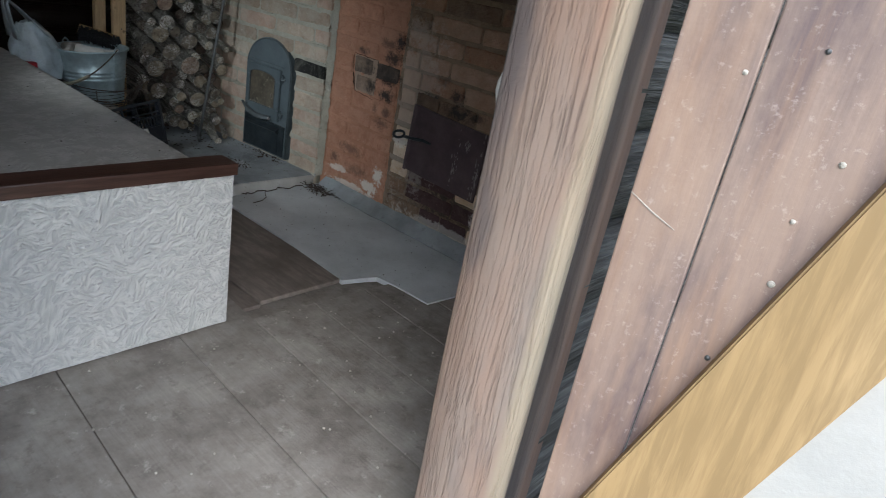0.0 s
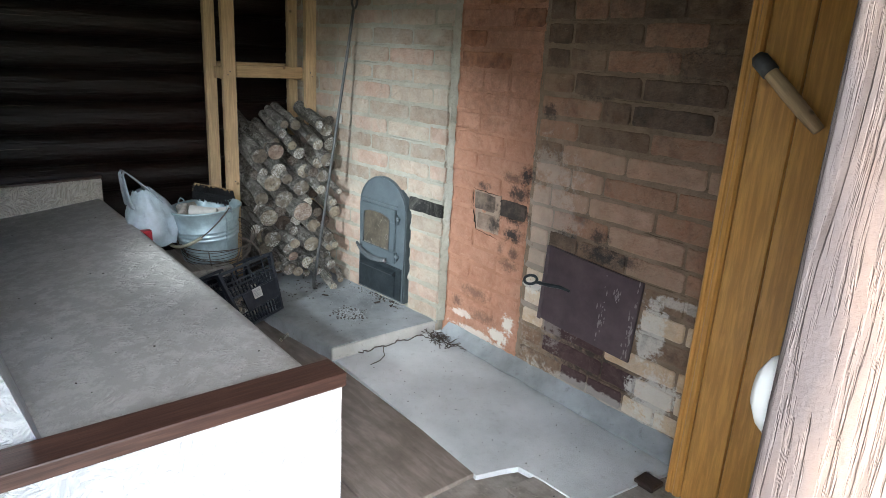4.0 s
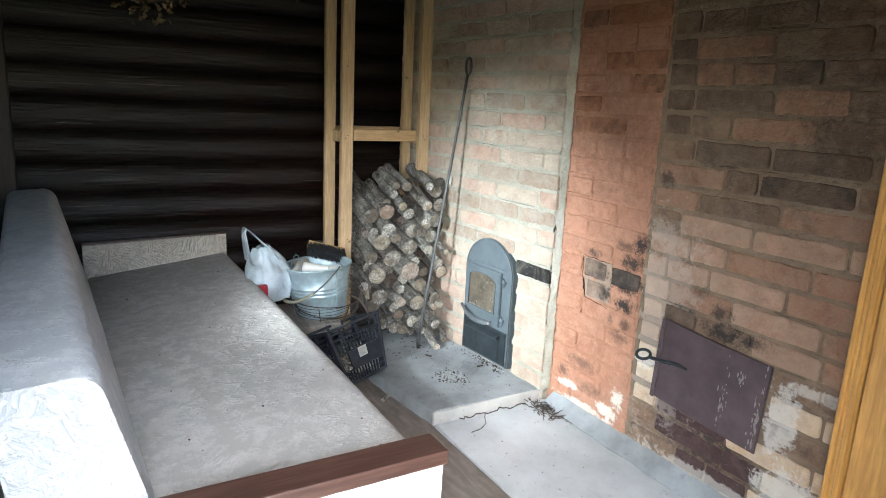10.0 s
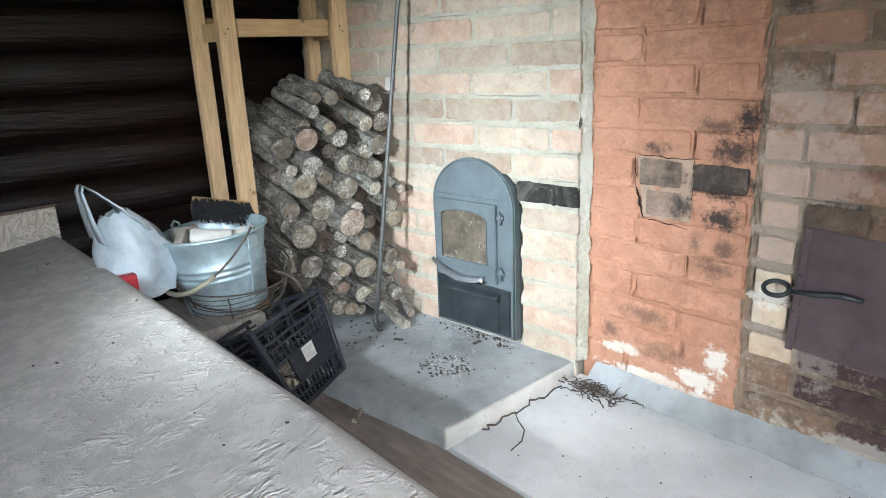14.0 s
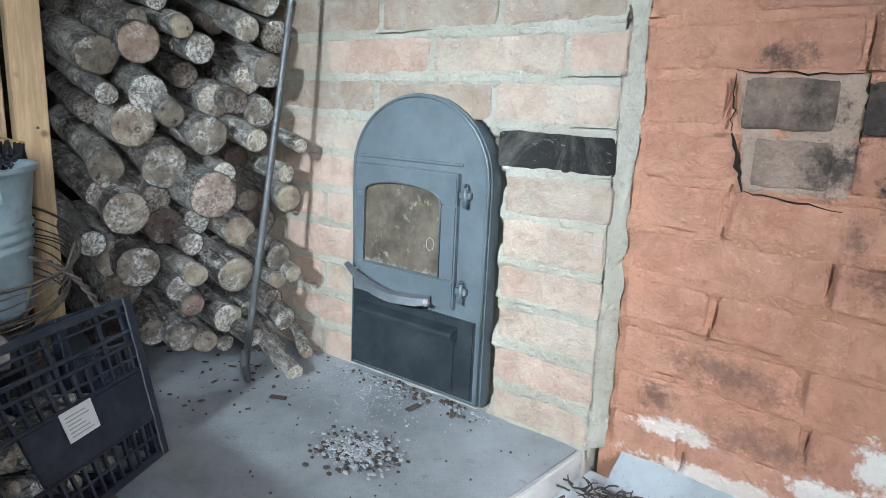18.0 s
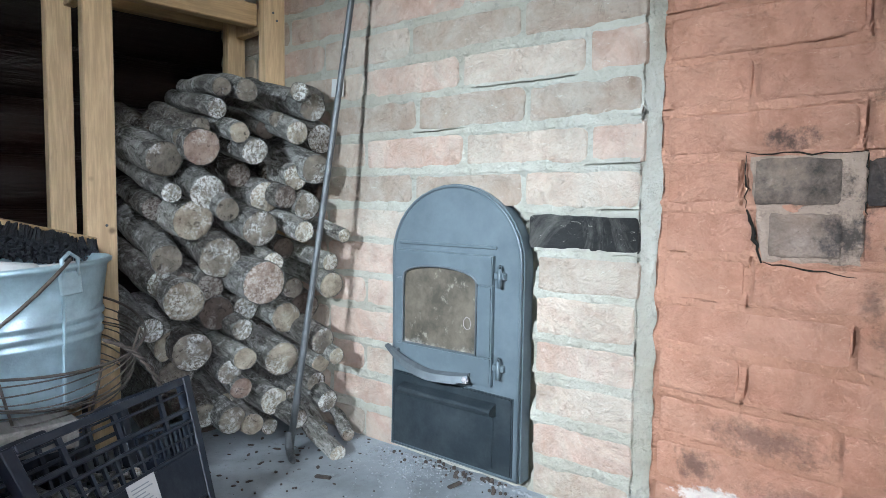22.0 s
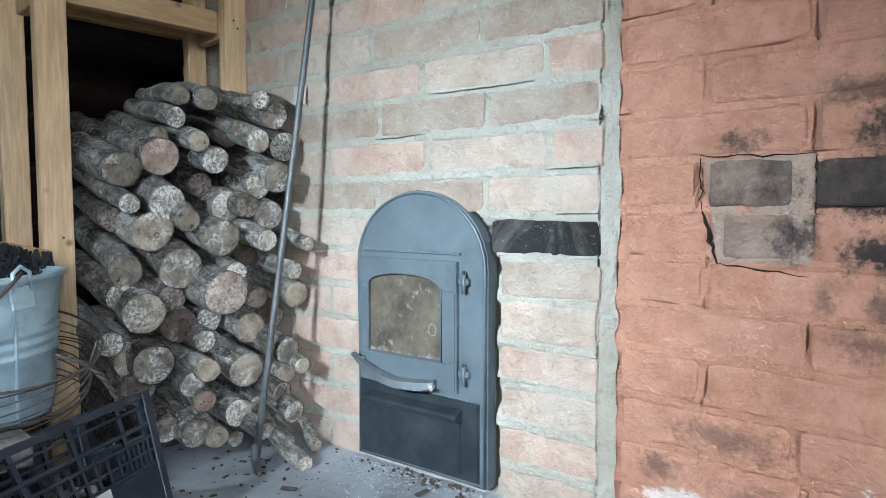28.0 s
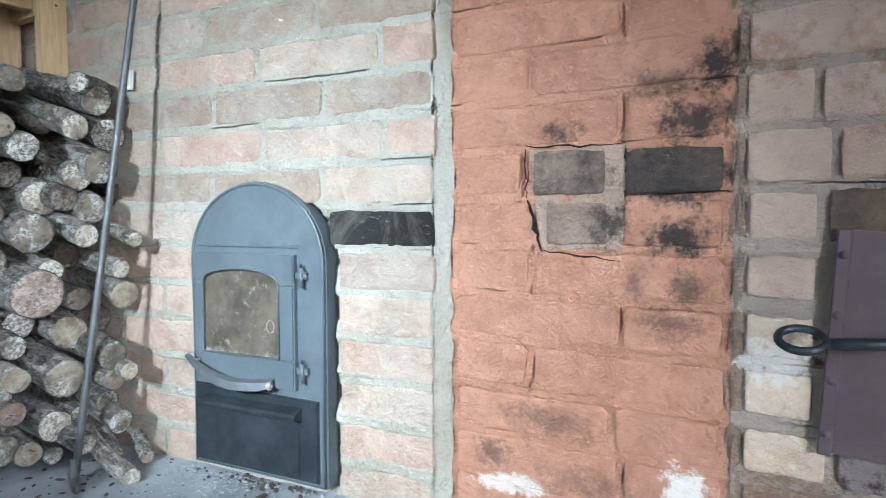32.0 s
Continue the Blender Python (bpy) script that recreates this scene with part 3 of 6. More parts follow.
def post_material():
    """Weathered timber: raised grain in the pale, worn red paint."""
    m = Nodes("post_weathered")
    w = m.t.nodes.new("ShaderNodeTexNoise")
    w.inputs["Scale"].default_value, w.inputs["Detail"].default_value = 1.0, 2.0
    m.put(w.inputs["Vector"], m.scale((4, 4, 2.0)))
    v = m.t.nodes.new("ShaderNodeVectorMath")
    v.operation = "MULTIPLY_ADD"
    m.put(v.inputs[0], w.outputs["Color"])
    v.inputs[1].default_value = (0.045, 0.045, 0.0)
    m.put(v.inputs[2], m.pos)
    grain = m.noise(105, 4, 0.65, m.scale((1, 1, 0.025), v.outputs[0]))
    tone = m.noise(4.5, 5, 0.6, m.scale((1, 1, 0.25)))
    col = m.mix(m.ramp(tone, (0.3, 0.0), (0.72, 1.0)), (0.36, 0.225, 0.168), (0.30, 0.262, 0.235))
    col = m.mix(m.ramp(m.noise(2.2, 4, 0.6, m.scale((1.5, 1.5, 0.6))), (0.48, 0.0), (0.62, 0.7)), col, (0.135, 0.125, 0.135))
    lines = m.ramp(grain, (0.40, 1.0), (0.50, 0.0))
    fade = m.ramp(m.noise(6, 5, 0.6, m.scale((1.5, 1.5, 0.7))), (0.44, 0.0), (0.64, 0.9))
    col = m.mix(m.math("MULTIPLY", m.math("MULTIPLY", lines, 0.6), fade), col, (0.11, 0.078, 0.066))
    x, y, _z = m.xyz()
    rag = m.math("ADD", y, m.math("MULTIPLY", m.math("SUBTRACT", m.noise(3, 4, 0.6, m.scale((6, 6, 1))), 0.5), 0.03))
    outer = m.ramp(m.math("ADD", x, 1.0), (0.372, 0.0), (0.392, 1.0))
    straw = m.math("MULTIPLY", outer, m.ramp(m.math("MULTIPLY", m.math("SUBTRACT", rag, 1.0), 4.0), (0.10, 0.0), (0.18, 0.75), (0.30, 0.75), (0.36, 0.0)))
    col = m.mix(straw, col, (0.40, 0.335, 0.25))
    # dark band along the groove, its shade put into the colour
    groove_dark = m.math("MULTIPLY", outer, m.ramp(m.math("MULTIPLY", m.math("SUBTRACT", rag, 1.0), 4.0), (0.32, 0.0), (0.40, 0.8), (0.60, 0.8), (0.74, 0.0)))
    col = m.mix(groove_dark, col, (0.05, 0.042, 0.042))
    col = m.mix(m.math("MULTIPLY", outer, m.ramp(m.math("MULTIPLY", m.math("SUBTRACT", rag, 1.0), 4.0), (0.66, 0.0), (0.76, 0.8))), col, (0.20, 0.12, 0.09))
    return m.done(col, 0.85, m.math("SUBTRACT", m.math("ADD", m.math("MULTIPLY", tone, 0.5), m.math("MULTIPLY", m.noise(50, 6, 0.7), 0.5)), m.math("MULTIPLY", lines, 0.5)), 0.7, 0.006, spec=0.25)


M_POST = post_material()


def sooty_glass():
    m = Nodes("glass_sooty")
    n = m.noise(13, 7, 0.7)
    col = m.mix(m.ramp(n, (0.38, 0.0), (0.62, 1.0)), (0.04, 0.034, 0.026), (0.105, 0.088, 0.066))
    pale = m.ramp(m.noise(24, 7, 0.75), (0.57, 0.0), (0.64, 0.5))
    col = m.mix(pale, col, (0.30, 0.28, 0.23))
    low = m.math("ADD", m.xyz()[2], m.math("MULTIPLY", m.math("SUBTRACT", m.noise(20, 5, 0.7), 0.5), 0.10))
    col = m.mix(m.ramp(m.math("MULTIPLY", m.math("SUBTRACT", low, 0.4), 4.0), (0.1, 0.8), (0.24, 0.0)), col, (0.42, 0.40, 0.36))
    return m.done(col, 0.35, n, 0.15, 0.003, spec=0.5)


M_GLASS = sooty_glass()


# ---- mesh helpers ----
def empty(name, loc=(0, 0, 0), label="", category="", group="", kind="", rot=(0, 0, 0)):
    ob = new(name)
    ob.empty_display_size = 0.05
    ob.matrix_basis = pose(*loc, *rot)
    return tagged(ob, label, category, group, kind)


def mesh_of(name, bm, material, smooth=False):
    me = bpy.data.meshes.new(name)
    bm.normal_update()
    bm.to_mesh(me)
    bm.free()
    if material:
        me.materials.append(material)
    if smooth:
        for p in me.polygons:
            p.use_smooth = True
    return me


def part(name, bm, material, parent=None, label="", smooth=False):
    ob = new(name, mesh_of(name, bm, material, smooth))
    if parent:
        ob.parent = parent
    return tagged(ob, label)


def cuboid(bm, lo, hi, bevel=0.0, segments=1, m=None):
    c = [(a + b) / 2 for a, b in zip(lo, hi)]
    s = [b - a for a, b in zip(lo, hi)]
    mat = Matrix.Translation(c) @ Matrix.Diagonal((*s, 1))
    if m:
        mat = m @ mat
    geo = bmesh.ops.create_cube(bm, size=1, matrix=mat)
    if bevel:
        edges = {e for v in geo["verts"] for e in v.link_edges}
        bmesh.ops.bevel(bm, geom=list(edges), offset=bevel, segments=segments, affect="EDGES", profile=0.6)
    return bm


def block(lo, hi, bevel=0.0, segments=1, m=None):
    return cuboid(bmesh.new(), lo, hi, bevel, segments, m)


def prism(profile, a, b, axis="x", bevel=0.0):
    """A profile of (u, v) pulled along an axis; u, v are the other two axes in order."""
    bm = bmesh.new()
    def at(u, v, w):
        return {"x": (w, u, v), "y": (u, w, v), "z": (u, v, w)}[axis]
    one = [bm.verts.new(at(u, v, a)) for u, v in profile]
    two = [bm.verts.new(at(u, v, b)) for u, v in profile]
    n = len(profile)
    for i in range(n):
        bm.faces.new((one[i], one[(i + 1) % n], two[(i + 1) % n], two[i]))
    bm.faces.new(one[::-1]), bm.faces.new(two)
    bmesh.ops.recalc_face_normals(bm, faces=bm.faces)
    if bevel:
        bmesh.ops.bevel(bm, geom=list(bm.edges), offset=bevel, segments=2, affect="EDGES")
    return bm


def tube(points, radius, sides=8, bm=None, closed=False):
    """A round bar along points; radius one number or one for each point."""
    bm = bm or bmesh.new()
    pts = [Vector(p) for p in points]
    n = len(pts)
    rad = radius if isinstance(radius, (list, tuple)) else [radius] * n
    rings, up = [], Vector((0.31, 0.17, 0.93)).normalized()
    for i, p in enumerate(pts):
        a, b = (pts[i - 1], pts[(i + 1) % n]) if closed else (pts[max(0, i - 1)], pts[min(n - 1, i + 1)])
        d = (b - a).normalized()
        s = d.cross(up)
        if s.length < 1e-3:
            s = d.cross(Vector((1, 0, 0)))
        s.normalize()
        u = s.cross(d).normalized()
        up = u
        rings.append([bm.verts.new(p + rad[i] * (math.cos(k) * s + math.sin(k) * u)) for k in [2 * math.pi * j / sides for j in range(sides)]])
    for i in range(n if closed else n - 1):
        r, q = rings[i], rings[(i + 1) % n]
        for j in range(sides):
            bm.faces.new((r[j], r[(j + 1) % sides], q[(j + 1) % sides], q[j]))
    if not closed:
        bm.faces.new(rings[0][::-1]), bm.faces.new(rings[-1])
    return bm


def lathe(profile, steps=40, wobble=0.0, seed=0):
    """A profile of (radius, height) turned round z."""
    bm = bmesh.new()
    rows = []
    for r, z in profile:
        row = []
        for j in range(steps):
            a = 2 * math.pi * j / steps
            k = 1 + wobble * noise.noise(Vector((math.cos(a) * 1.3, math.sin(a) * 1.3, z * 3 + seed)))
            row.append(bm.verts.new((r * k * math.cos(a), r * k * math.sin(a), z)))
        rows.append(row)
    for p, q in zip(rows, rows[1:]):
        for j in range(steps):
            bm.faces.new((p[j], p[(j + 1) % steps], q[(j + 1) % steps], q[j]))
    return bm


def grid_sheet(nx, ny, place):
    """A sheet of nx by ny cells; place(u, v) gives each corner, u and v from 0 to 1."""
    bm = bmesh.new()
    v = [[bm.verts.new(place(i / nx, j / ny)) for j in range(ny + 1)] for i in range(nx + 1)]
    for i in range(nx):
        for j in range(ny):
            bm.faces.new((v[i][j], v[i + 1][j], v[i + 1][j + 1], v[i][j + 1]))
    return bm


def n3(x, y, z, s=1.0):
    return noise.noise(Vector((x * s, y * s, z * s)))


# ---- the setting ----
CEIL = 2.75
LEFT_Y, BACK_X, WALL_Y = -0.06, -5.75, 2.873
DOOR_X0, DOOR_X1 = -0.85, -0.60


def wall_a_y(x):
    return 2.83 + 0.085 * (x + 3.56)


# outside
ground = tagged(part("ground", grid_sheet(40, 40, lambda u, v: ((u - 0.5) * 400, (v - 0.5) * 400, -0.16)), M_GROUND), "worn grass and earth round the building", "ground", kind="structure")

# floor: a base sheet under boards
floor = tagged(part("floor", block((BACK_X - 0.2, -0.3, -0.12), (-0.55, 3.2, -0.03)), M_PLANK), "grey-brown worn wooden floor boards", "floor", kind="structure")


def floor_boards():
    edges = [0.05, 0.33, 0.63, 1.10, 1.44, 1.77, 2.09, 2.36, 2.66, 2.95]
    turn = pose(-2.3, 0, 0, 0, 0, -3.5)
    for y0, y1 in zip(edges, edges[1:]):
        bm = block((0.006 if y0 > 1.4 else -3.3, y0 + 0.0015, -0.03), (1.9, y1 - 0.0015, 0.0), 0.002, 1, turn)
        part("plank", bm, M_PLANK, floor)
    part("plank", block((-5.7, 1.30, -0.028), (-2.31, 1.545, -0.006), 0.002), M_SHEET, floor)
    part("plank", block((-5.7, 1.55, -0.02), (-2.318, 2.06, 0.004), 0.003), M_SHEET, floor, "thin brown board laid over the floor")


floor_boards()

# concrete hearth slabs
def low_slab():
    outline = [(-2.30, 2.035), (-2.262, 2.16), (-2.235, 2.23), (-2.10, 2.25), (-1.88, 2.262), (-1.845, 2.58), (-1.78, 2.86), (-3.62, 2.86), (-3.60, 2.082), (-3.0, 2.07)]
    bm = bmesh.new()
    top = [bm.verts.new((x, y, 0.005 + 0.014 * (y - 2.03))) for x, y in outline]
    low = [bm.verts.new((x, y, -0.02)) for x, y in outline]
    bm.faces.new(top)
    n = len(outline)
    for i in range(n):
        bm.faces.new((top[i], low[i], low[(i + 1) % n], top[(i + 1) % n]))
    bmesh.ops.recalc_face_normals(bm, faces=bm.faces)
    slab = tagged(part("hearth_slab_low", bm, M_SLAB), "pale grey concrete slab along the brick wall", "hearth slab", kind="structure")
    def place(u, v):
        x = -3.5 + u * 1.72
        k = 0.012 * n3(x, v, 1.3, 7)
        return (x, 2.78 + 0.10 * v - 0.02 * math.sin(v * 3) + k, 0.026 + 0.085 * v ** 1.7 + 0.4 * k * v)
    part("fillet", grid_sheet(60, 6, place), M_HEARTH, slab, "rough concrete fillet at the foot of the bricks", True)
    return slab


def high_slab():
    bm = bmesh.new()
    nx, ny = 44, 26
    def edge_y(x):
        return 1.985 + 0.010 * n3(x, 0, 0, 9) + 0.08 * max(0.0, (x + 4.2) / 0.6)
    def place(u, v):
        x = -5.3 + u * 1.706
        y = edge_y(x) + v * (wall_a_y(x) + 0.03 - edge_y(x))
        return (x, y, 0.09 + 0.004 * n3(x, y, 0, 4) + 0.002 * n3(x, y, 3, 17) - (0.006 if v == 0 or u == 1 else 0))
    bm = grid_sheet(nx, ny, place)
    rim = [e for e in bm.edges if e.is_boundary]
    ret = bmesh.ops.extrude_edge_only(bm, edges=rim)
    for v in [g for g in ret["geom"] if isinstance(g, bmesh.types.BMVert)]:
        v.co.z = -0.02
        v.co.y -= 0.008
    bmesh.ops.recalc_face_normals(bm, faces=bm.faces)
    ob = tagged(part("hearth_slab_high", bm, M_HEARTH, None, "", True), "raised grey concrete hearth slab with broken edge", "hearth slab", kind="structure")
    ob.data.set_sharp_from_angle(angle=radians(35))
    return ob


low_slab()
hearth = high_slab()
face = bmesh.new()
cuboid(face, (-3.596, 2.06, 0.0), (-3.580, 2.84, 0.082), 0.004)
part("slab_edge", face, M_EDGE, hearth, "whitewashed front edge of the slab")

# back wall of dark logs
wall_logs = tagged(part("wall_west", block((BACK_X - 0.32, -0.4, -0.05), (BACK_X - 0.14, 3.2, CEIL)), M_LOG_DARK), "round logs stained dark brown", "wall", kind="structure")


def log_bar(y0, y1, x, z, r, seed, material, parent, name="log"):
    bm = bmesh.new()
    rings, steps = 22, 16
    prev = None
    for i in range(rings + 1):
        y = y0 + (y1 - y0) * i / rings
        rr = r * (1 + 0.05 * n3(y * 0.7, seed, 0.0))
        row = [bm.verts.new((x + rr * math.cos(a) * (1 + 0.02 * n3(y * 3, a, seed)), y, z + 0.008 * n3(y, seed, 4) + rr * 1.02 * math.sin(a))) for a in [2 * math.pi * k / steps for k in range(steps)]]
        if prev:
            for k in range(steps):
                bm.faces.new((prev[k], prev[(k + 1) % steps], row[(k + 1) % steps], row[k]))
        if i in (0, rings):
            bm.faces.new(row)
        prev = row
    bmesh.ops.recalc_face_normals(bm, faces=bm.faces)
    return part(name, bm, material, parent, "", True)


for k in range(13):
    log_bar(-0.3, 3.1, BACK_X - 0.12, 0.06 + 0.222 * k, 0.128, k * 3.7, M_LOG_DARK, wall_logs)
# paler slivers put the highlights along drying splits into colour
for k, (y0, y1, z) in enumerate(((0.02, 0.55, 1.815), (0.62, 1.12, 1.835), (0.28, 0.66, 1.245), (0.72, 1.02, 1.262), (0.38, 0.62, 0.988), (0.66, 1.01, 0.975), (0.30, 0.52, 1.555))):
    pts = [(BACK_X + 0.0085 - 0.004 * abs(n3(i, k, 3)), y0 + (y1 - y0) * i / 12, z + 0.004 * n3(i * 0.7, k * 2, 1)) for i in range(13)]
    part("split", tube(pts, [0.0008] + [0.0026 + 0.0014 * n3(i, k, 9) for i in range(11)] + [0.0008], 6), M_SPLIT_GLINT, wall_logs, "pale drying split in the log")
# dark block added to close the corner past the bricks
part("corner_filling", block((BACK_X, 2.98, 0), (-5.357, 3.2, CEIL)), M_LOG_DARK, wall_logs, "dark boards in the corner behind the rack")
part("corner_post", block((BACK_X - 0.05, -0.2, 0), (BACK_X + 0.12, 0.06, CEIL), 0.012, 2), M_DARK_WOOD, wall_logs, "dark upright in the corner")

# left wall with its window opening, ceiling
wall_south = tagged(new("wall_south"), "dark board wall with a window opening", "wall", kind="structure")
for lo, hi in (((BACK_X, LEFT_Y - 0.14, -0.05), (WIN_X0, LEFT_Y, CEIL)), ((WIN_X1, LEFT_Y - 0.14, -0.05), (DOOR_X0, LEFT_Y, CEIL)),
               ((WIN_X0, LEFT_Y - 0.14, -0.05), (WIN_X1, LEFT_Y, WIN_Z0)), ((WIN_X0, LEFT_Y - 0.14, WIN_Z1), (WIN_X1, LEFT_Y, CEIL))):
    part("wall_panel", block(lo, hi), M_DARK_WOOD, wall_south)
ceiling = tagged(part("ceiling", block((BACK_X - 0.3, -0.3, CEIL), (-0.55, 3.3, CEIL + 0.12)), M_CEIL), "dark wooden board ceiling", "ceiling", kind="structure")


roof_cover = tagged(part("roof", block((BACK_X - 0.8, -0.2, CEIL + 0.13), (0.0, 3.6, CEIL + 0.2)), M_CEIL), "dark board roof with low eaves", "roof", kind="structure")

# unseen board added outside the window to keep sky light off the bolster
part("eaves_board", block((BACK_X - 0.8, -0.85, 2.36), (-0.9, -0.21, 2.42)), M_CEIL, roof_cover)

# entrance wall: grey weathered logs outside, post, lintel
wall_east = tagged(new("wall_east"), "weathered grey log wall with the doorway", "wall", kind="structure")
part("wall_core", block((DOOR_X0, 1.24, -0.05), (-0.70, 3.2, CEIL)), M_DARK_WOOD, wall_east)
part("wall_core", block((DOOR_X0, -1.6, -0.05), (-0.66, -0.05, CEIL)), M_DARK_WOOD, wall_east)
for k in range(12):
    log_bar(1.20, 3.4, -0.72, 0.08 + 0.225 * k, 0.126, 40 + k * 2.3, M_LOG_GREY, wall_east)
    log_bar(-1.6, -0.10, -0.74, 0.08 + 0.24 * k, 0.12, 80 + k * 2.3, M_LOG_GREY, wall_east)
part("lintel", block((DOOR_X0, -0.2, 2.42), (DOOR_X1, 1.3, CEIL), 0.01), M_POST, wall_east)
part("door_jamb", block((-0.80, -0.10, -0.05), (-0.64, -0.05, 2.42), 0.006), M_LOG_GREY, wall_east, "grey weathered door jamb")


def door_post():
    """A square timber with worn arrises and a rounded outer corner."""
    prof = [(-0.845, 1.060), (-0.835, 1.050), (-0.72, 1.046), (-0.625, 1.040), (-0.600, 1.043), (-0.589, 1.060), (-0.586, 1.085), (-0.598, 1.105), (-0.600, 1.15), (-0.594, 1.165), (-0.594, 1.225), (-0.606, 1.245), (-0.845, 1.245)]
    bm = bmesh.new()
    prev, n = None, len(prof)
    for i in range(61):
        z = -0.05 + i * 2.47 / 60
        row = [bm.verts.new((x + 0.004 * n3(x * 9, y * 9, z * 2.2), y + 0.004 * n3(x * 7, y * 9, z * 2.6 + 9), z)) for x, y in prof]
        if prev:
            for k in range(n):
                bm.faces.new((prev[k], prev[(k + 1) % n], row[(k + 1) % n], row[k]))
        prev = row
    bmesh.ops.recalc_face_normals(bm, faces=bm.faces)
    ob = tagged(part("door_post", bm, M_POST, None, "", True), "weathered reddish-grey timber door post with raised grain", "door post", kind="structure")
    ob.data.set_sharp_from_angle(angle=radians(50))
    return ob


door_post()


def open_leaf():
    """The board door standing open outside, with its diagonal brace and an added pale sheet below it."""
    leaf = empty("door_1", (-0.50, 0.985, 0), "faded brown board door standing open outside", "door", kind="structure", rot=(0, 0, 15))
    for k, (u0, u1) in enumerate(((0.035, 0.168), (0.171, 0.40), (0.403, 0.61), (0.613, 0.80))):
        part("plank", block((u0, 0.0, 0.02), (u1, 0.04, 2.15), 0.0035, 2), M_LEAF, leaf)
    def brace_z(u):
        return 0.51 + 2.9 * (u - 0.08)
    bm = bmesh.new()
    outline = [(0.06, brace_z(0.06)), (0.46, brace_z(0.46)), (0.67, brace_z(0.46)), (0.27, brace_z(0.06))]
    f = [bm.verts.new((u, -0.03, z)) for u, z in outline]
    b = [bm.verts.new((u, -0.001, z)) for u, z in outline]
    bm.faces.new(f), bm.faces.new(b[::-1])
    for i in range(4):
        bm.faces.new((f[i], b[i], b[(i + 1) % 4], f[(i + 1) % 4]))
    bmesh.ops.recalc_face_normals(bm, faces=bm.faces)
    bmesh.ops.bevel(bm, geom=[e for e in bm.edges if all(v.co.y < -0.02 for v in e.verts)], offset=0.004, segments=2, affect="EDGES")
    part("brace", bm, M_BRACE, leaf, "wide unpainted pine brace")
    # pale sheet added in place of the bright outdoors below the brace
    low = [(0.272, brace_z(0.06)), (0.632, brace_z(0.42)), (0.79, brace_z(0.42)), (0.79, 0.25), (0.272, 0.25)]
    bm = bmesh.new()
    f = [bm.verts.new((u, -0.008, z)) for u, z in low]
    b = [bm.verts.new((u, -0.001, z)) for u, z in low]
    bm.faces.new(f), bm.faces.new(b[::-1])
    for i in range(5):
        bm.faces.new((f[i], b[i], b[(i + 1) % 5], f[(i + 1) % 5]))
    bmesh.ops.recalc_face_normals(bm, faces=bm.faces)
    part("filling_panel", bm, M_PANEL, leaf, "pale grey filling sheet below the brace")
    for k, (u, z) in enumerate(((0.294, 1.312), (0.25, 1.03), (0.30, 1.20), (0.251, 1.573), (0.328, 1.418), (0.27, 1.72), (0.15, 1.52))):
        r = 0.0045 + 0.001 * (k % 3)
        part("nail", lathe([(0.0, 0.003), (r * 0.7, 0.003), (r, 0.0)], 12), M_RAG if k % 2 == 0 else M_STEEL, leaf, "", True).matrix_basis = pose(u, -0.0005, z, 90, 0, 0)
    part("scratch", tube([(0.035, -0.0008, 1.285), (0.08, -0.0012, 1.26), (0.125, -0.0008, 1.24)], [0.0006, 0.0016, 0.0006], 6), M_RAG, leaf, "pale scratch in the paint")
    return leaf


open_leaf()

knob = empty("door_catch", (-0.846, 1.115, 1.37), "white plastic catch on the door post", "catch")
bm = lathe([(0.0, 0.04), (0.025, 0.037), (0.045, 0.026), (0.058, 0.008), (0.06, 0.0)], 24)
for v in bm.verts:
    v.co.x *= 1.05
    v.co.y *= 0.55
part("cap", bm, M_WHITE, knob, "", True).matrix_basis = pose(0, 0, 0, 0, -90, 0)


def pine_panel():
    """Varnished tongue-and-groove boarding beside the bricks, with its corner trim."""
    wall = tagged(new("wall_north_boarding"), "orange varnished pine boarding", "wall", kind="structure")
    part("wall_core", block((-1.72, 2.69, -0.02), (DOOR_X0, 3.0, CEIL)), M_DARK_WOOD, wall)
    x = -1.70
    k = 0
    while x < DOOR_X0 - 0.02:
        w = min((0.152, 0.158, 0.149)[k % 3], DOOR_X0 - x)
        prof = [(x + 0.001, 2.688), (x + 0.001, 2.674), (x + 0.007, 2.662), (x + w - 0.004, 2.662), (x + w - 0.001, 2.672), (x + w - 0.001, 2.688)]
        part("plank", prism(prof, 0.0, CEIL, "z"), M_VARNISH, wall)
        x += w
        k += 1
    prof = [(-1.765, 2.69), (-1.765, 2.655), (-1.757, 2.646), (-1.742, 2.646), (-1.738, 2.652), (-1.728, 2.652), (-1.722, 2.645), (-1.705, 2.645), (-1.697, 2.655), (-1.697, 2.69)]
    part("corner_trim", prism(prof, 0.0, CEIL, "z"), M_VARNISH, wall, "moulded pine corner trim")
    part("corner_trim", block((-1.765, 2.692, 0.0), (-1.735, 2.90, CEIL), 0.003), M_VARNISH, wall)
    part("knot_hole", lathe([(0.0, 0.0), (0.011, 0.0), (0.014, 0.003), (0.018, 0.002)], 14), M_IRON_BLACK, wall, "dark knot hole").matrix_basis = pose(-1.456, 2.661, 0.10, 90, 0, 0)
    return wall


pine_panel()

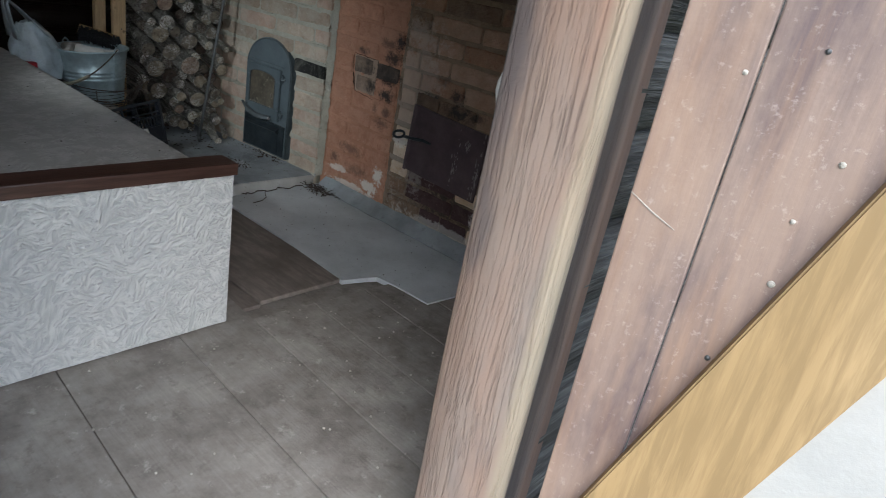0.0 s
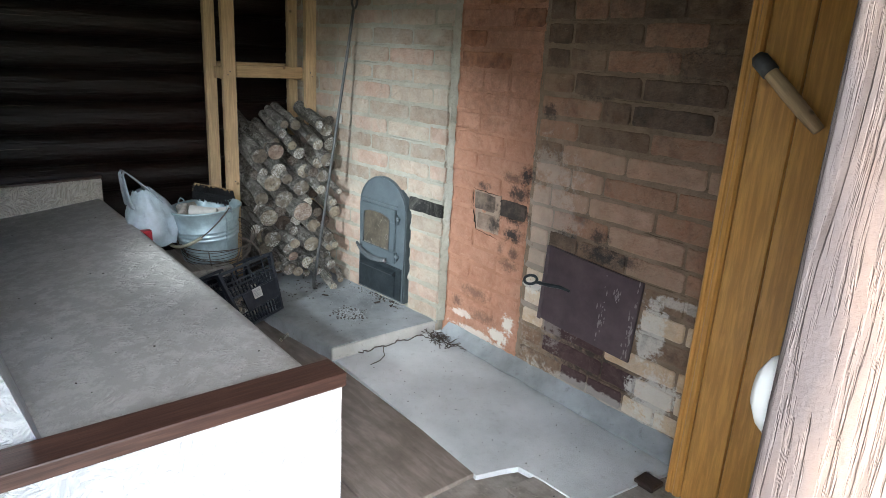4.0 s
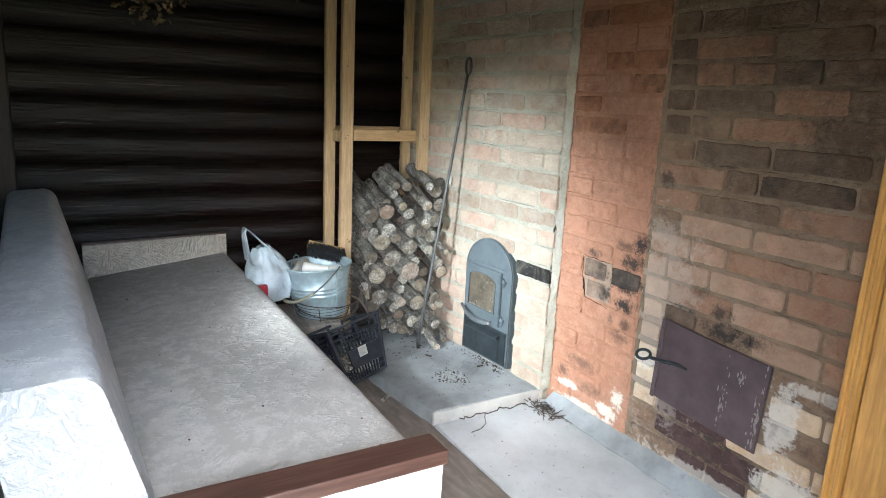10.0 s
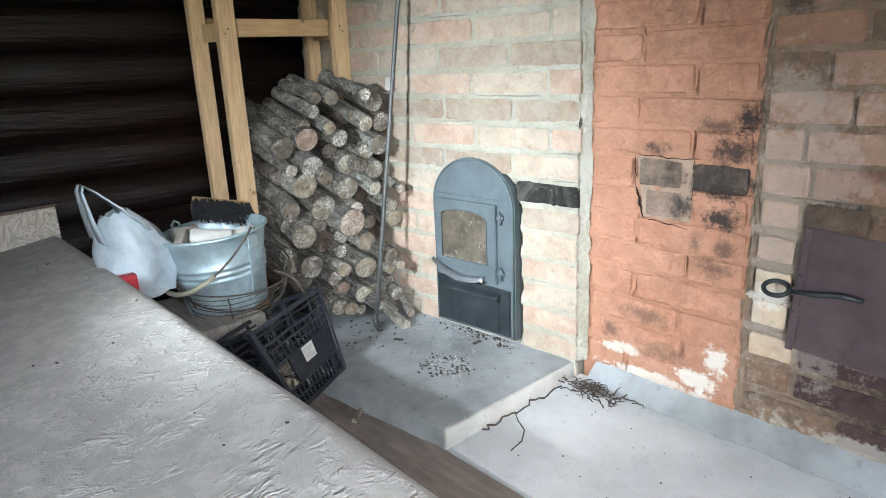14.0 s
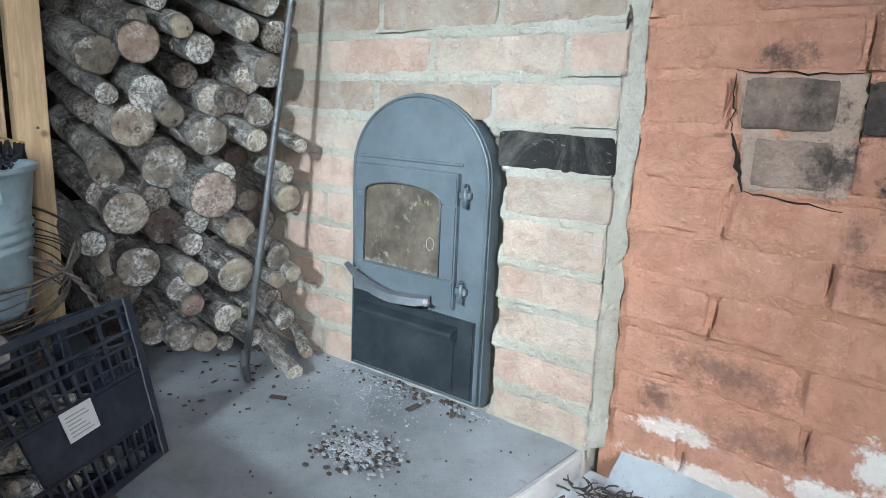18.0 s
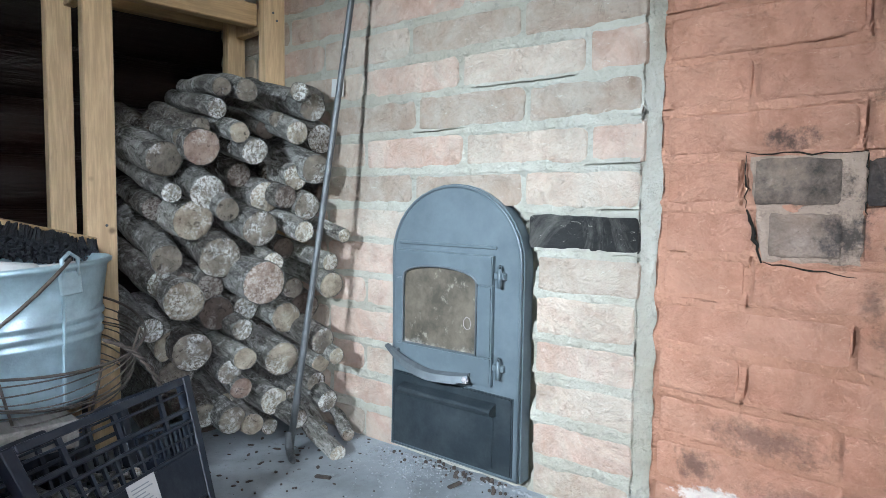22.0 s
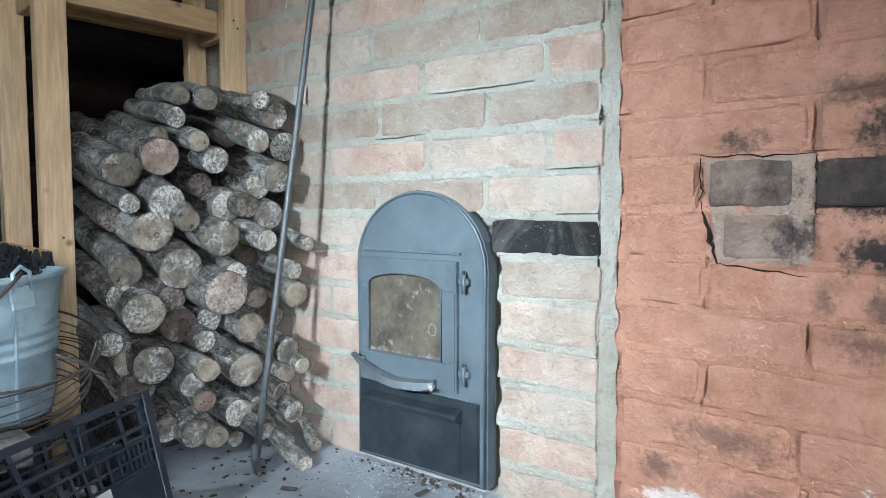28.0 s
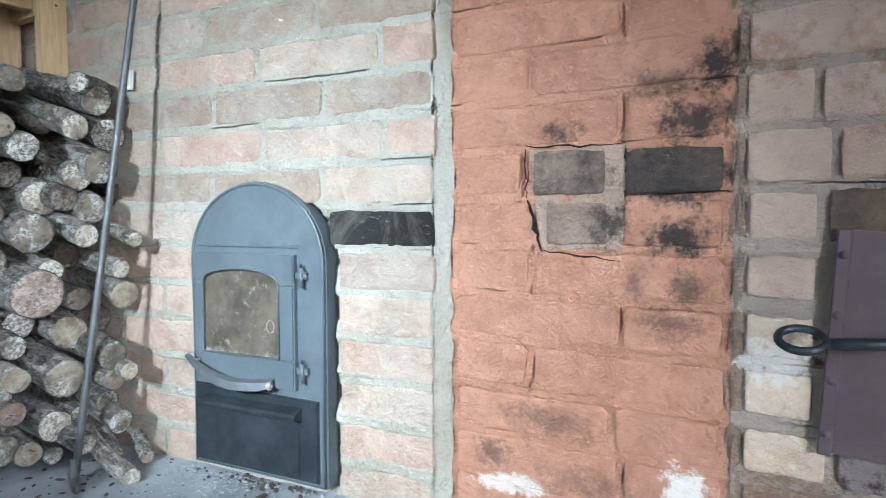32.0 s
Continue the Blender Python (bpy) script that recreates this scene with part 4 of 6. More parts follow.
rod = empty("wooden_handle", (-1.575, 2.625, 1.69), "turned wooden tool handle wedged on the boarding", "handle", rot=(0, -48, 0))
part("shaft", lathe([(0.0, -0.17), (0.02, -0.165), (0.024, -0.1), (0.026, 0.0), (0.024, 0.085), (0.024, 0.09), (0, 0.09)], 16), M_PINE, rod, "", True)
part("ferrule", lathe([(0.0, 0.089), (0.03, 0.089), (0.03, 0.15), (0.02, 0.168), (0.0, 0.168)], 16), M_STEEL, rod, "dark end cap", True)
tagged(part("wood_wedge", block((-1.87, 2.57, 0.0), (-1.775, 2.66, 0.028), 0.006), M_DARK_WOOD), "small dark wooden wedge on the floor", "wedge")


# ---- the day bed ----
def day_bed():
    bed = empty("day_bed", (-2.225, 0.62, 0), "long built-in day bed with white embossed end panel", "bed")
    o = Matrix.Translation((2.225, -0.62, 0))
    def p(name, bm, m, label="", smooth=False):
        bmesh.ops.transform(bm, matrix=o, verts=bm.verts)
        return part(name, bm, m, bed, label, smooth)
    def front(u, v):
        y, z = -0.02 + u * 1.333, 0.012 + v * 0.685
        return (-2.228 + 0.0025 * n3(y, z, 1, 6), y, z)
    bm = grid_sheet(30, 16, front)
    ret = bmesh.ops.extrude_face_region(bm, geom=list(bm.faces))
    for v in [g for g in ret["geom"] if isinstance(g, bmesh.types.BMVert)]:
        v.co.x -= 0.03
    bmesh.ops.recalc_face_normals(bm, faces=bm.faces)
    p("end_panel", bm, M_FABRIC, "white upholstery with an embossed swirl pattern")
    p("end_rail", block((-2.335, -0.02, 0.697), (-2.212, 1.322, 0.746), 0.005, 2), M_RAIL, "dark red-brown varnished wooden rail")
    bm = block((-5.62, 1.285, 0.02), (-2.262, 1.312, 0.655), 0.004)
    for v in bm.verts:
        if v.co.z > 0.5 and v.co.x < -4:
            v.co.z -= 0.06
    p("side_panel", bm, M_FABRIC)
    def top(u, v):
        x, y = -5.60 + u * 3.262, 0.40 + v * (0.905 + 0.05 * (1 - u))
        e = min(1.0, min(1 - v, 1 - u * 0.999) / 0.03)
        sag = 0.055 * (1 - u) ** 2 + 0.125 * (1 - v) * (0.6 + 0.4 * (1 - u))
        return (x, y, 0.655 - sag + 0.028 * math.sqrt(max(0.0, 1 - (1 - e) ** 2)) + 0.006 * n3(x * 0.8, y, 0, 2.1))
    bm = grid_sheet(60, 30, top)
    p("seat", bm, M_SEAT, "worn grey-beige seat cover", True)
    p("seat_base", block((-5.60, 0.10, 0.10), (-2.34, 1.28, 0.455)), M_DARK_WOOD)
    return bed


day_bed()


def bolster():
    bol = empty("bolster", (-2.38, 0.3, 0.68), "long pale upholstered back bolster on the day bed", "bolster")
    prof = []
    for cx, cz, a0, a1, r in ((0.522, 0.49, -60, 10, 0.02), (0.315, 1.035, 10, 85, 0.078), (0.165, 1.06, 95, 175, 0.04), (0.205, 0.49, 180, 240, 0.02)):
        for k in range(7):
            a = radians(a0 + (a1 - a0) * k / 6)
            prof.append((cx + r * math.cos(a), cz + r * math.sin(a)))
    bm = bmesh.new()
    prev, n, rings = None, len(prof), 40
    rows = []
    for i in range(rings + 1):
        u = i / rings
        x = -2.38 - 3.1 * u
        ins = 0.012 if i in (0, rings) else 0.0
        cy, cz = 0.31, 0.88
        row = []
        for y, z in prof:
            yy = cy + (y - cy) * (1 - ins * 3) - 0.115 * u + 0.004 * n3(x, y * 2, z * 2, 2)
            zz = cz + (z - cz) * (1 - ins * 3) + 0.05 * u * (z > 0.9) + 0.004 * n3(x, y, z, 2.5)
            row.append(bm.verts.new((x + (0.0 if i not in (0,) else 0.012), yy, zz)))
        rows.append(row)
    for p, q in zip(rows, rows[1:]):
        for k in range(n):
            bm.faces.new((p[k], p[(k + 1) % n], q[(k + 1) % n], q[k]))
    bm.faces.new(rows[-1])
    bmesh.ops.recalc_face_normals(bm, faces=bm.faces)
    bmesh.ops.transform(bm, matrix=Matrix.Translation((2.38, -0.3, -0.68)), verts=bm.verts)
    part("cover", bm, M_BOLSTER, bol, "", True)
    bm = bmesh.new()
    cy, cz = 0.31, 0.88
    vs = [bm.verts.new((0.0125, cy + (y - cy) * 0.964 - 0.3, cz + (z - cz) * 0.964 - 0.68)) for y, z in prof]
    mid = bm.verts.new((0.02, 0.01, 0.2))
    for k in range(n):
        bm.faces.new((vs[k], vs[(k + 1) % n], mid))
    bmesh.ops.recalc_face_normals(bm, faces=bm.faces)
    part("end_face", bm, M_FABRIC, bol, "white embossed end cover", True)
    return bol


bolster()


def seat_crumbs():
    rng = random.Random(77)
    bm = bmesh.new()
    for _ in range(26):
        u, v = rng.uniform(0.1, 0.98), rng.uniform(0.2, 0.95)
        x, y = -5.60 + u * 3.262, 0.40 + v * (0.905 + 0.05 * (1 - u))
        z = 0.683 - 0.055 * (1 - u) ** 2 - 0.125 * (1 - v) * (0.6 + 0.4 * (1 - u)) + 0.006 * n3(x * 0.8, y, 0, 2.1)
        r = rng.uniform(0.002, 0.005)
        bmesh.ops.create_icosphere(bm, subdivisions=1, radius=r, matrix=Matrix.Translation((x, y, z + r * 0.2)) @ Matrix.Rotation(rng.uniform(0, 3), 4, "Z") @ Matrix.Diagonal((rng.uniform(1, 2.2), 1, 0.6, 1)))
    tagged(part("bark_crumbs", bm, M_TWIG), "few dark bark crumbs scattered on the seat", "litter", kind="stuff")


seat_crumbs()


def head_panel():
    hp = empty("head_panel", (-5.6, 0.9, 0.66), "low padded head panel against the log wall", "head panel")
    for name, lo, hi, m, label in (("padding", (-0.03, -0.50, -0.20), (0.012, 0.455, 0.108), M_HEAD, ""), ("cap", (-0.035, -0.50, 0.110), (0.016, 0.46, 0.124), M_RAIL, "dark wooden cap strip")):
        bm = block(lo, hi, 0.008 if name == "padding" else 0.003, 2)
        for v in bm.verts:
            if v.co.z > 0:
                v.co.z -= 0.03 * (0.46 - v.co.y)
        part(name, bm, m, hp, label)
    return hp


head_panel()


# ---- the rack of new pine ----
def pine_rack():
    rack = empty("wood_rack", (-5.0, 2.1, 0.0), "storage rack of new pine timber around the firewood", "rack")
    def p(name, lo, hi, m=M_PINE):
        part(name, block([a - b for a, b in zip(lo, (-5.0, 2.1, 0))], [a - b for a, b in zip(hi, (-5.0, 2.1, 0))], 0.003), m, rack)
    zt = CEIL - 0.01
    p("post", (-5.045, 2.036, 0.085), (-4.998, 2.122, zt))
    p("post", (-5.24, 1.988, 0.085), (-5.195, 2.064, zt))
    p("post", (-4.985, 2.618, 0.085), (-4.94, 2.700, zt))
    p("post", (-5.205, 2.592, 0.085), (-5.16, 2.662, zt))
    p("beam", (-5.04, 2.124, 1.515), (-4.99, 2.616, 1.595), M_PINE_H)
    p("beam", (-5.235, 2.066, 1.53), (-5.19, 2.590, 1.61), M_PINE_H)
    p("side_beam", (-5.193, 2.040, 1.50), (-5.047, 2.076, 1.58), M_PINE)
    p("side_beam", (-5.158, 2.622, 1.50), (-4.987, 2.658, 1.58), M_PINE)
    for x, y, z in ((-4.9965, 2.08, 1.55), (-4.9965, 2.065, 1.53), (-4.9385, 2.65, 1.56), (-4.9385, 2.665, 1.535), (-4.9965, 2.09, 0.80), (-4.9965, 2.07, 2.02)):
        bm = lathe([(0, 0), (0.0045, 0), (0.0045, 0.0015), (0, 0.0022)], 8)
        bmesh.ops.transform(bm, matrix=pose(x + 5.0, y - 2.1, z, 0, 90, 0), verts=bm.verts)
        part("screw", bm, M_STEEL, rack, "dark screw head")
    return rack


pine_rack()


# ---- firewood ----
LOG_ENDS = {"pale": M_END_PALE, "grey": M_END_GREY, "red": M_END_RED, "dark": M_END_DARK}


def firewood(x, y, z, r, length, azim, rise, look_of, bark, seed, name="firewood_log", group="stacked firewood"):
    """One round log; its sawn end stands at x, y, z and it runs back along -x."""
    words = {"pale": "pale sawn end with mould", "grey": "grey mouldy sawn end", "red": "reddish split sawn end", "dark": "dark sawn end"}[look_of]
    thing = empty(name, (x, y, z), "round bark-covered firewood log, " + words, "firewood", group, rot=(0, rise, azim))
    steps, rings = 14, 9
    bm, rows = bmesh.new(), []
    for i in range(rings + 1):
        u = i / rings
        rr = r * (1.0 + 0.16 * u * n3(seed, 5, 0) + 0.07 * n3(u * 3, seed, 1))
        oy, oz = 0.02 * n3(u * 1.6, seed, 7), 0.02 * n3(u * 1.6, seed, 13)
        tilt = 0.3 * n3(seed, 21, 3)
        row = []
        for k in range(steps):
            a = 2 * math.pi * k / steps
            q = rr * (1 + 0.10 * n3(math.cos(a) * 1.1 + seed, math.sin(a) * 1.1, u * 2.5) + 0.05 * n3(math.cos(a) * 4, math.sin(a) * 4 + seed, u * 9))
            row.append(bm.verts.new((-length * u + (tilt * q * math.cos(a) if i == 0 else 0), q * math.cos(a) + oy, q * math.sin(a) + oz)))
        rows.append(row)
    for p, q in zip(rows, rows[1:]):
        for k in range(steps):
            bm.faces.new((p[k], p[(k + 1) % steps], q[(k + 1) % steps], q[k]))
    front = [v.co.copy() for v in rows[0]]
    bmesh.ops.recalc_face_normals(bm, faces=bm.faces)
    part("bark", bm, bark, thing, "", True)
    bm = bmesh.new()
    c = sum(front, Vector()) / steps
    outer = [bm.verts.new(c + (v - c) * 0.97 + Vector((-0.003, 0, 0))) for v in front]
    inner = [bm.verts.new(c + (v - c) * 0.86 + Vector((0.002 + 0.003 * n3(k, seed, 2), 0, 0))) for k, v in enumerate(front)]
    mid = bm.verts.new(c + Vector((0.003, 0, 0)))
    for k in range(steps):
        j = (k + 1) % steps
        bm.faces.new((outer[k], outer[j], inner[j], inner[k])), bm.faces.new((inner[k], inner[j], mid))
    bmesh.ops.recalc_face_normals(bm, faces=bm.faces)
    part("cut_end", bm, LOG_ENDS[look_of], thing)
    return thing


def woodpile():
    rng = random.Random(11)
    # ends of the pile, tier by tier from the top: across, height, radius, look
    top = [(2.314, 1.156, .034, "grey"), (2.279, 1.108, .031, "grey"), (2.227, 1.070, .031, "grey"), (2.189, .997, .060, "grey"), (2.277, 1.044, .061, "red"), (2.381, 1.094, .036, "pale"),
           (2.359, 1.047, .027, "grey"), (2.412, 1.034, .045, "grey"), (2.438, 1.104, .034, "dark"), (2.464, 1.139, .027, "grey"), (2.524, 1.094, .041, "pale"), (2.583, 1.085, .052, "grey"), (2.565, 1.178, .048, "grey")]
    upper = [(2.378, .965, .041, "dark"), (2.521, .966, .046, "pale"), (2.573, .984, .052, "grey"), (2.294, .913, .061, "grey"), (2.204, .902, .033, "grey"), (2.436, .895, .055, "pale"), (2.485, .895, .041, "dark"),
             (2.549, .868, .048, "grey"), (2.163, .859, .039, "dark"), (2.347, .849, .041, "grey"), (2.255, .820, .067, "pale"), (2.416, .791, .061, "grey"), (2.483, .736, .041, "dark"), (2.540, .788, .037, "pale")]
    middle = [(2.194, .703, .052, "grey"), (2.323, .706, .071, "grey"), (2.457, .683, .037, "pale"), (2.613, .681, .032, "pale"), (2.615, .613, .045, "pale"), (2.172, .622, .045, "grey"), (2.232, .641, .034, "dark"),
              (2.293, .616, .047, "dark"), (2.241, .563, .068, "pale"), (2.434, .622, .078, "red"), (2.510, .604, .037, "grey"), (2.389, .545, .047, "grey"), (2.490, .511, .052, "pale"), (2.304, .524, .060, "dark"), (2.545, .55, .052, "dark")]
    lower = [(2.148, .484, .042, "grey"), (2.200, .437, .057, "pale"), (2.253, .406, .067, "grey"), (2.373, .475, .038, "grey"), (2.385, .376, .038, "pale"), (2.342, .345, .042, "grey"), (2.480, .376, .061, "pale"),
             (2.586, .431, .047, "grey"), (2.585, .357, .036, "pale"), (2.508, .273, .028, "pale"), (2.369, .292, .038, "red"), (2.455, .242, .050, "pale"), (2.335, .251, .030, "pale"), (2.204, .341, .058, "grey")]
    foot = [(2.345, .192, .051, "grey"), (2.400, .176, .039, "pale"), (2.446, .161, .030, "grey"), (2.568, .304, .038, "grey"), (2.606, .234, .039, "grey"), (2.627, .381, .030, "pale"), (2.282, .209, .045, "grey"), (2.52, .175, .034, "grey"), (2.235, .255, .05, "dark")]
    placed = [(y, z, 0.94 * r, kind) for y, z, r, kind in (*top, *upper, *middle, *lower, *foot)]
    shown = len(placed)
    # added filler logs, their dark tone standing in for shade in the gaps
    for target in (0.036, 0.030):
        for _ in range(500):
            z, y = rng.uniform(0.13, 1.12), rng.uniform(2.16, 2.64)
            r = target * rng.uniform(0.9, 1.15)
            if all((y - a) ** 2 + (z - b) ** 2 > (0.80 * (r + c)) ** 2 for a, b, c, _k in placed):
                placed.append((y, z, r, "dark"))
    for k, (y, z, r, kind) in enumerate(placed):
        lean = 8 + 6.5 * max(0.0, z - 0.35) + rng.uniform(-2.5, 3.5)
        az = -5 + rng.uniform(-3.5, 3.5)
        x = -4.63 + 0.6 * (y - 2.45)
        # some ends stand further back, spread and enlarged about the camera to keep its view
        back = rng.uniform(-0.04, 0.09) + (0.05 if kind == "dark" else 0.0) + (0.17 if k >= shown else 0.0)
        eye_scale = 1 - back / (x + 2.79)
        x, y, z, r = x - back, 1.385 + (y - 1.385) * eye_scale, 0.885 + (z - 0.885) * eye_scale, r * eye_scale
        bark = M_BARK_PALE if kind == "pale" and rng.random() < 0.7 else M_BARK_DARK if kind == "dark" else rng.choice((M_BARK_GREY, M_BARK_GREY, M_BARK_DARK))
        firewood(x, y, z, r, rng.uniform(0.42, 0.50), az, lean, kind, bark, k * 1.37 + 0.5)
    # longer, crooked ones over the top and a few slipped out at the foot
    for k, (x, y, z, r, ln, az, rise) in enumerate(((-4.68, 2.40, 1.225, 0.036, 0.50, -8, 9), (-4.70, 2.33, 1.225, 0.030, 0.46, -10, 9), (-4.60, 2.545, 1.225, 0.030, 0.40, -46, 3),
                                                     (-4.40, 2.535, 0.118, 0.027, 0.40, -8, 13), (-4.50, 2.665, 0.115, 0.022, 0.3, -22, 6), (-4.55, 2.60, 0.14, 0.024, 0.35, -14, 10), (-4.50, 2.645, 0.782, 0.022, 0.45, -4, 7))):
        firewood(x, y, z, r, ln, az, rise, "pale" if k > 2 else "grey", M_BARK_PALE if k > 2 else M_BARK_GREY, 300 + k * 2.1)


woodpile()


# ---- poker ----
def poker():
    foot, head = Vector((-4.55, 2.465, 0.10)), Vector((-4.44, 2.70, 2.0))
    thing = empty("poker", foot, "long iron fire poker with a ring handle", "poker")
    d = head - foot
    pts = [d * (k / 14) + Vector((0.004 * n3(k, 1, 1), 0.004 * n3(k, 5, 2), 0)) for k in range(15)]
    part("shaft", tube(pts, [0.011] * 4 + [0.010] * 11, 8), M_STEEL, thing, "", True)
    ring = [d + Vector((0.032 * math.sin(a), 0.004, 0.05 - 0.055 * math.cos(a))) for a in [2 * math.pi * k / 18 for k in range(18)]]
    part("ring", tube(ring, 0.008, 7, closed=True), M_STEEL, thing, "", True)
    part("hook", tube([(0, 0, 0.06), (0.0, -0.002, 0.01), (0.02, -0.01, 0.0), (0.06, -0.03, -0.002), (0.09, -0.045, 0.002)], [0.012, 0.014, 0.014, 0.012, 0.007], 8), M_STEEL, thing, "", True)


poker()


# ---- cast-iron stove door ----
DOOR_C = -4.130


def stove_door():
    cx, w = DOOR_C, 0.246
    yaw = math.degrees(math.atan(0.085))
    th = empty("stove_door", (cx, wall_a_y(cx) - 0.008, 0.105), "arched blue-grey cast-iron stove door with sooty glass", "stove door", rot=(0, 0, yaw))
    def arch(hw, z0, zs, rise, n=18):
        pts = [(-hw, z0), (hw, z0)]
        for k in range(n + 1):
            a = math.pi * k / n
            pts.append((hw * math.cos(a), zs + rise * math.sin(a)))
        return pts
    def plate(outer, y0, y1, bevel=0.004):
        bm = bmesh.new()
        f = [bm.verts.new((u, y1, v)) for u, v in outer]
        b = [bm.verts.new((u, y0, v)) for u, v in outer]
        n = len(outer)
        bm.faces.new(f), bm.faces.new(b[::-1])
        rim = []
        for i in range(n):
            bm.faces.new((f[i], b[i], b[(i + 1) % n], f[(i + 1) % n]))
        bmesh.ops.recalc_face_normals(bm, faces=bm.faces)
        edges = [e for e in bm.edges if all(abs(v.co.y - y1) < 1e-6 for v in e.verts)]
        bmesh.ops.bevel(bm, geom=edges, offset=bevel, segments=2, affect="EDGES")
        return bm
    part("frame", plate(arch(w, 0.0, 0.615, 0.222), 0.03, -0.018, 0.006), M_IRON, th)
    ring = arch(w - 0.007, 0.004, 0.615, 0.215)
    part("rim", tube([(u, -0.0195, v) for u, v in ring], 0.0045, 6, closed=True), M_IRON, th, "raised rim round the frame", True)
    part("ash_panel", plate([(-0.232, 0.012), (0.222, 0.012), (0.222, 0.238), (-0.232, 0.245)], -0.016, -0.026, 0.004), M_IRON_BLACK, th, "black lower panel")
    part("ash_recess", plate([(-0.178, 0.025), (0.162, 0.025), (0.162, 0.180), (-0.178, 0.185)], -0.025, -0.030, 0.003), M_IRON_BLACK, th)
    part("ash_lip", prism([(-0.024, 0.176), (-0.056, 0.186), (-0.060, 0.196), (-0.054, 0.203), (-0.026, 0.216)], -0.185, 0.168, "x"), M_IRON_BLACK, th, "sloping black lip of the ash door")
    d = empty("door", (0, 0, 0))
    d.parent = th
    lx0, lx1, gx0, gx1 = -0.216, 0.152, -0.184, 0.100
    part("bar", plate([(lx0, 0.262), (lx1, 0.262), (lx1, 0.343), (lx0, 0.343)], -0.016, -0.036, 0.004), M_IRON, d)
    part("bar", plate([(lx0, 0.344), (gx0, 0.344), (gx0, 0.548), (lx0, 0.548)], -0.016, -0.036, 0.004), M_IRON, d)
    part("bar", plate([(gx1, 0.344), (lx1, 0.344), (lx1, 0.548), (gx1, 0.548)], -0.016, -0.036, 0.004), M_IRON, d)
    gm, gh = (gx0 + gx1) / 2, (gx1 - gx0) / 2
    head = [(lx0, 0.549), (gx0 + 0.001, 0.549)] + [(gm - gh * math.cos(math.pi * k / 12), 0.549 + 0.042 * math.sin(math.pi * k / 12) ** 0.8) for k in range(1, 12)] + [(gx1 - 0.001, 0.549), (lx1, 0.549), (lx1, 0.634), (lx0, 0.634)]
    part("bar", plate(head, -0.016, -0.036, 0.003), M_IRON, d)
    bead = [(gx0, 0.346), (gx1, 0.346), (gx1, 0.549)] + [(gm + gh * math.cos(math.pi * k / 12), 0.549 + 0.042 * math.sin(math.pi * k / 12) ** 0.8) for k in range(1, 12)] + [(gx0, 0.549)]
    part("bead", tube([(u, -0.036, v) for u, v in bead], 0.0035, 6, closed=True), M_STEEL_WORN, d, "worn bead round the glass", True)
    part("glass", block((gx0 - 0.006, -0.026, 0.338), (gx1 + 0.006, -0.022, 0.60)), M_GLASS, d, "soot-browned glass")
    mark = [(0.062 + 0.014 * math.cos(a), -0.0268, 0.432 + 0.019 * math.sin(a)) for a in [2 * math.pi * k / 7 for k in range(7)]]
    part("stamp", tube(mark, 0.0012, 5, closed=True), M_FLAKE, d, "small pale outline mark on the glass")
    for z in (0.577, 0.317):
        h = empty("hinge", (0.178, -0.022, z))
        h.parent = th
        part("barrel", tube([(0, -0.012, -0.030), (0, -0.012, 0.024)], 0.0065, 8), M_IRON, h, "", True)
        part("lug", block((-0.022, -0.012, -0.008), (0.014, 0.006, 0.012), 0.003), M_IRON, h)
        part("pin", tube([(0, -0.012, 0.024), (0, -0.012, 0.034)], 0.004, 7), M_IRON_BLACK, h, "", True)
    bm = bmesh.new()
    rows = []
    for k in range(19):
        u = k / 18
        cx2, cz2 = -0.240 + 0.325 * u, 0.332 - 0.062 * math.sin(math.pi * (0.02 + 0.66 * u)) + 0.004 * n3(u * 6, 2, 2)
        hh = 0.004 + 0.013 * min(1.0, 2.2 * u) ** 0.8 * (1.0 if u < 0.9 else 0.75)
        cy2 = -0.042 - 0.030 * math.sin(math.pi * u)
        rows.append([bm.verts.new((cx2, cy2 + a, cz2 + b * hh)) for a, b in ((0.002, 1.0), (-0.012, 0.5), (-0.016, -0.8), (-0.010, -1.0), (0.0, 0.7))])
    for p, q in zip(rows, rows[1:]):
        for k in range(5):
            bm.faces.new((p[k], p[(k + 1) % 5], q[(k + 1) % 5], q[k]))
    bm.faces.new(rows[0]), bm.faces.new(rows[-1][::-1])
    bmesh.ops.recalc_face_normals(bm, faces=bm.faces)
    part("handle", bm, M_STEEL_WORN, th, "flat crescent iron strap handle")
    part("handle_post", tube([(-0.20, -0.018, 0.318), (-0.20, -0.055, 0.316)], 0.007, 8), M_STEEL_WORN, th, "", True)
    part("handle_knob", lathe([(0, 0.012), (0.010, 0.008), (0.013, 0), (0.010, -0.007), (0, -0.010)], 14), M_FLAKE, th, "pale end of the handle", True).matrix_basis = pose(0.074, -0.050, 0.272, 90, 20, 0)
    part("upper_rib", block((-0.214, -0.024, 0.652), (0.158, -0.016, 0.661), 0.002), M_IRON, th)
    return th


stove_door()


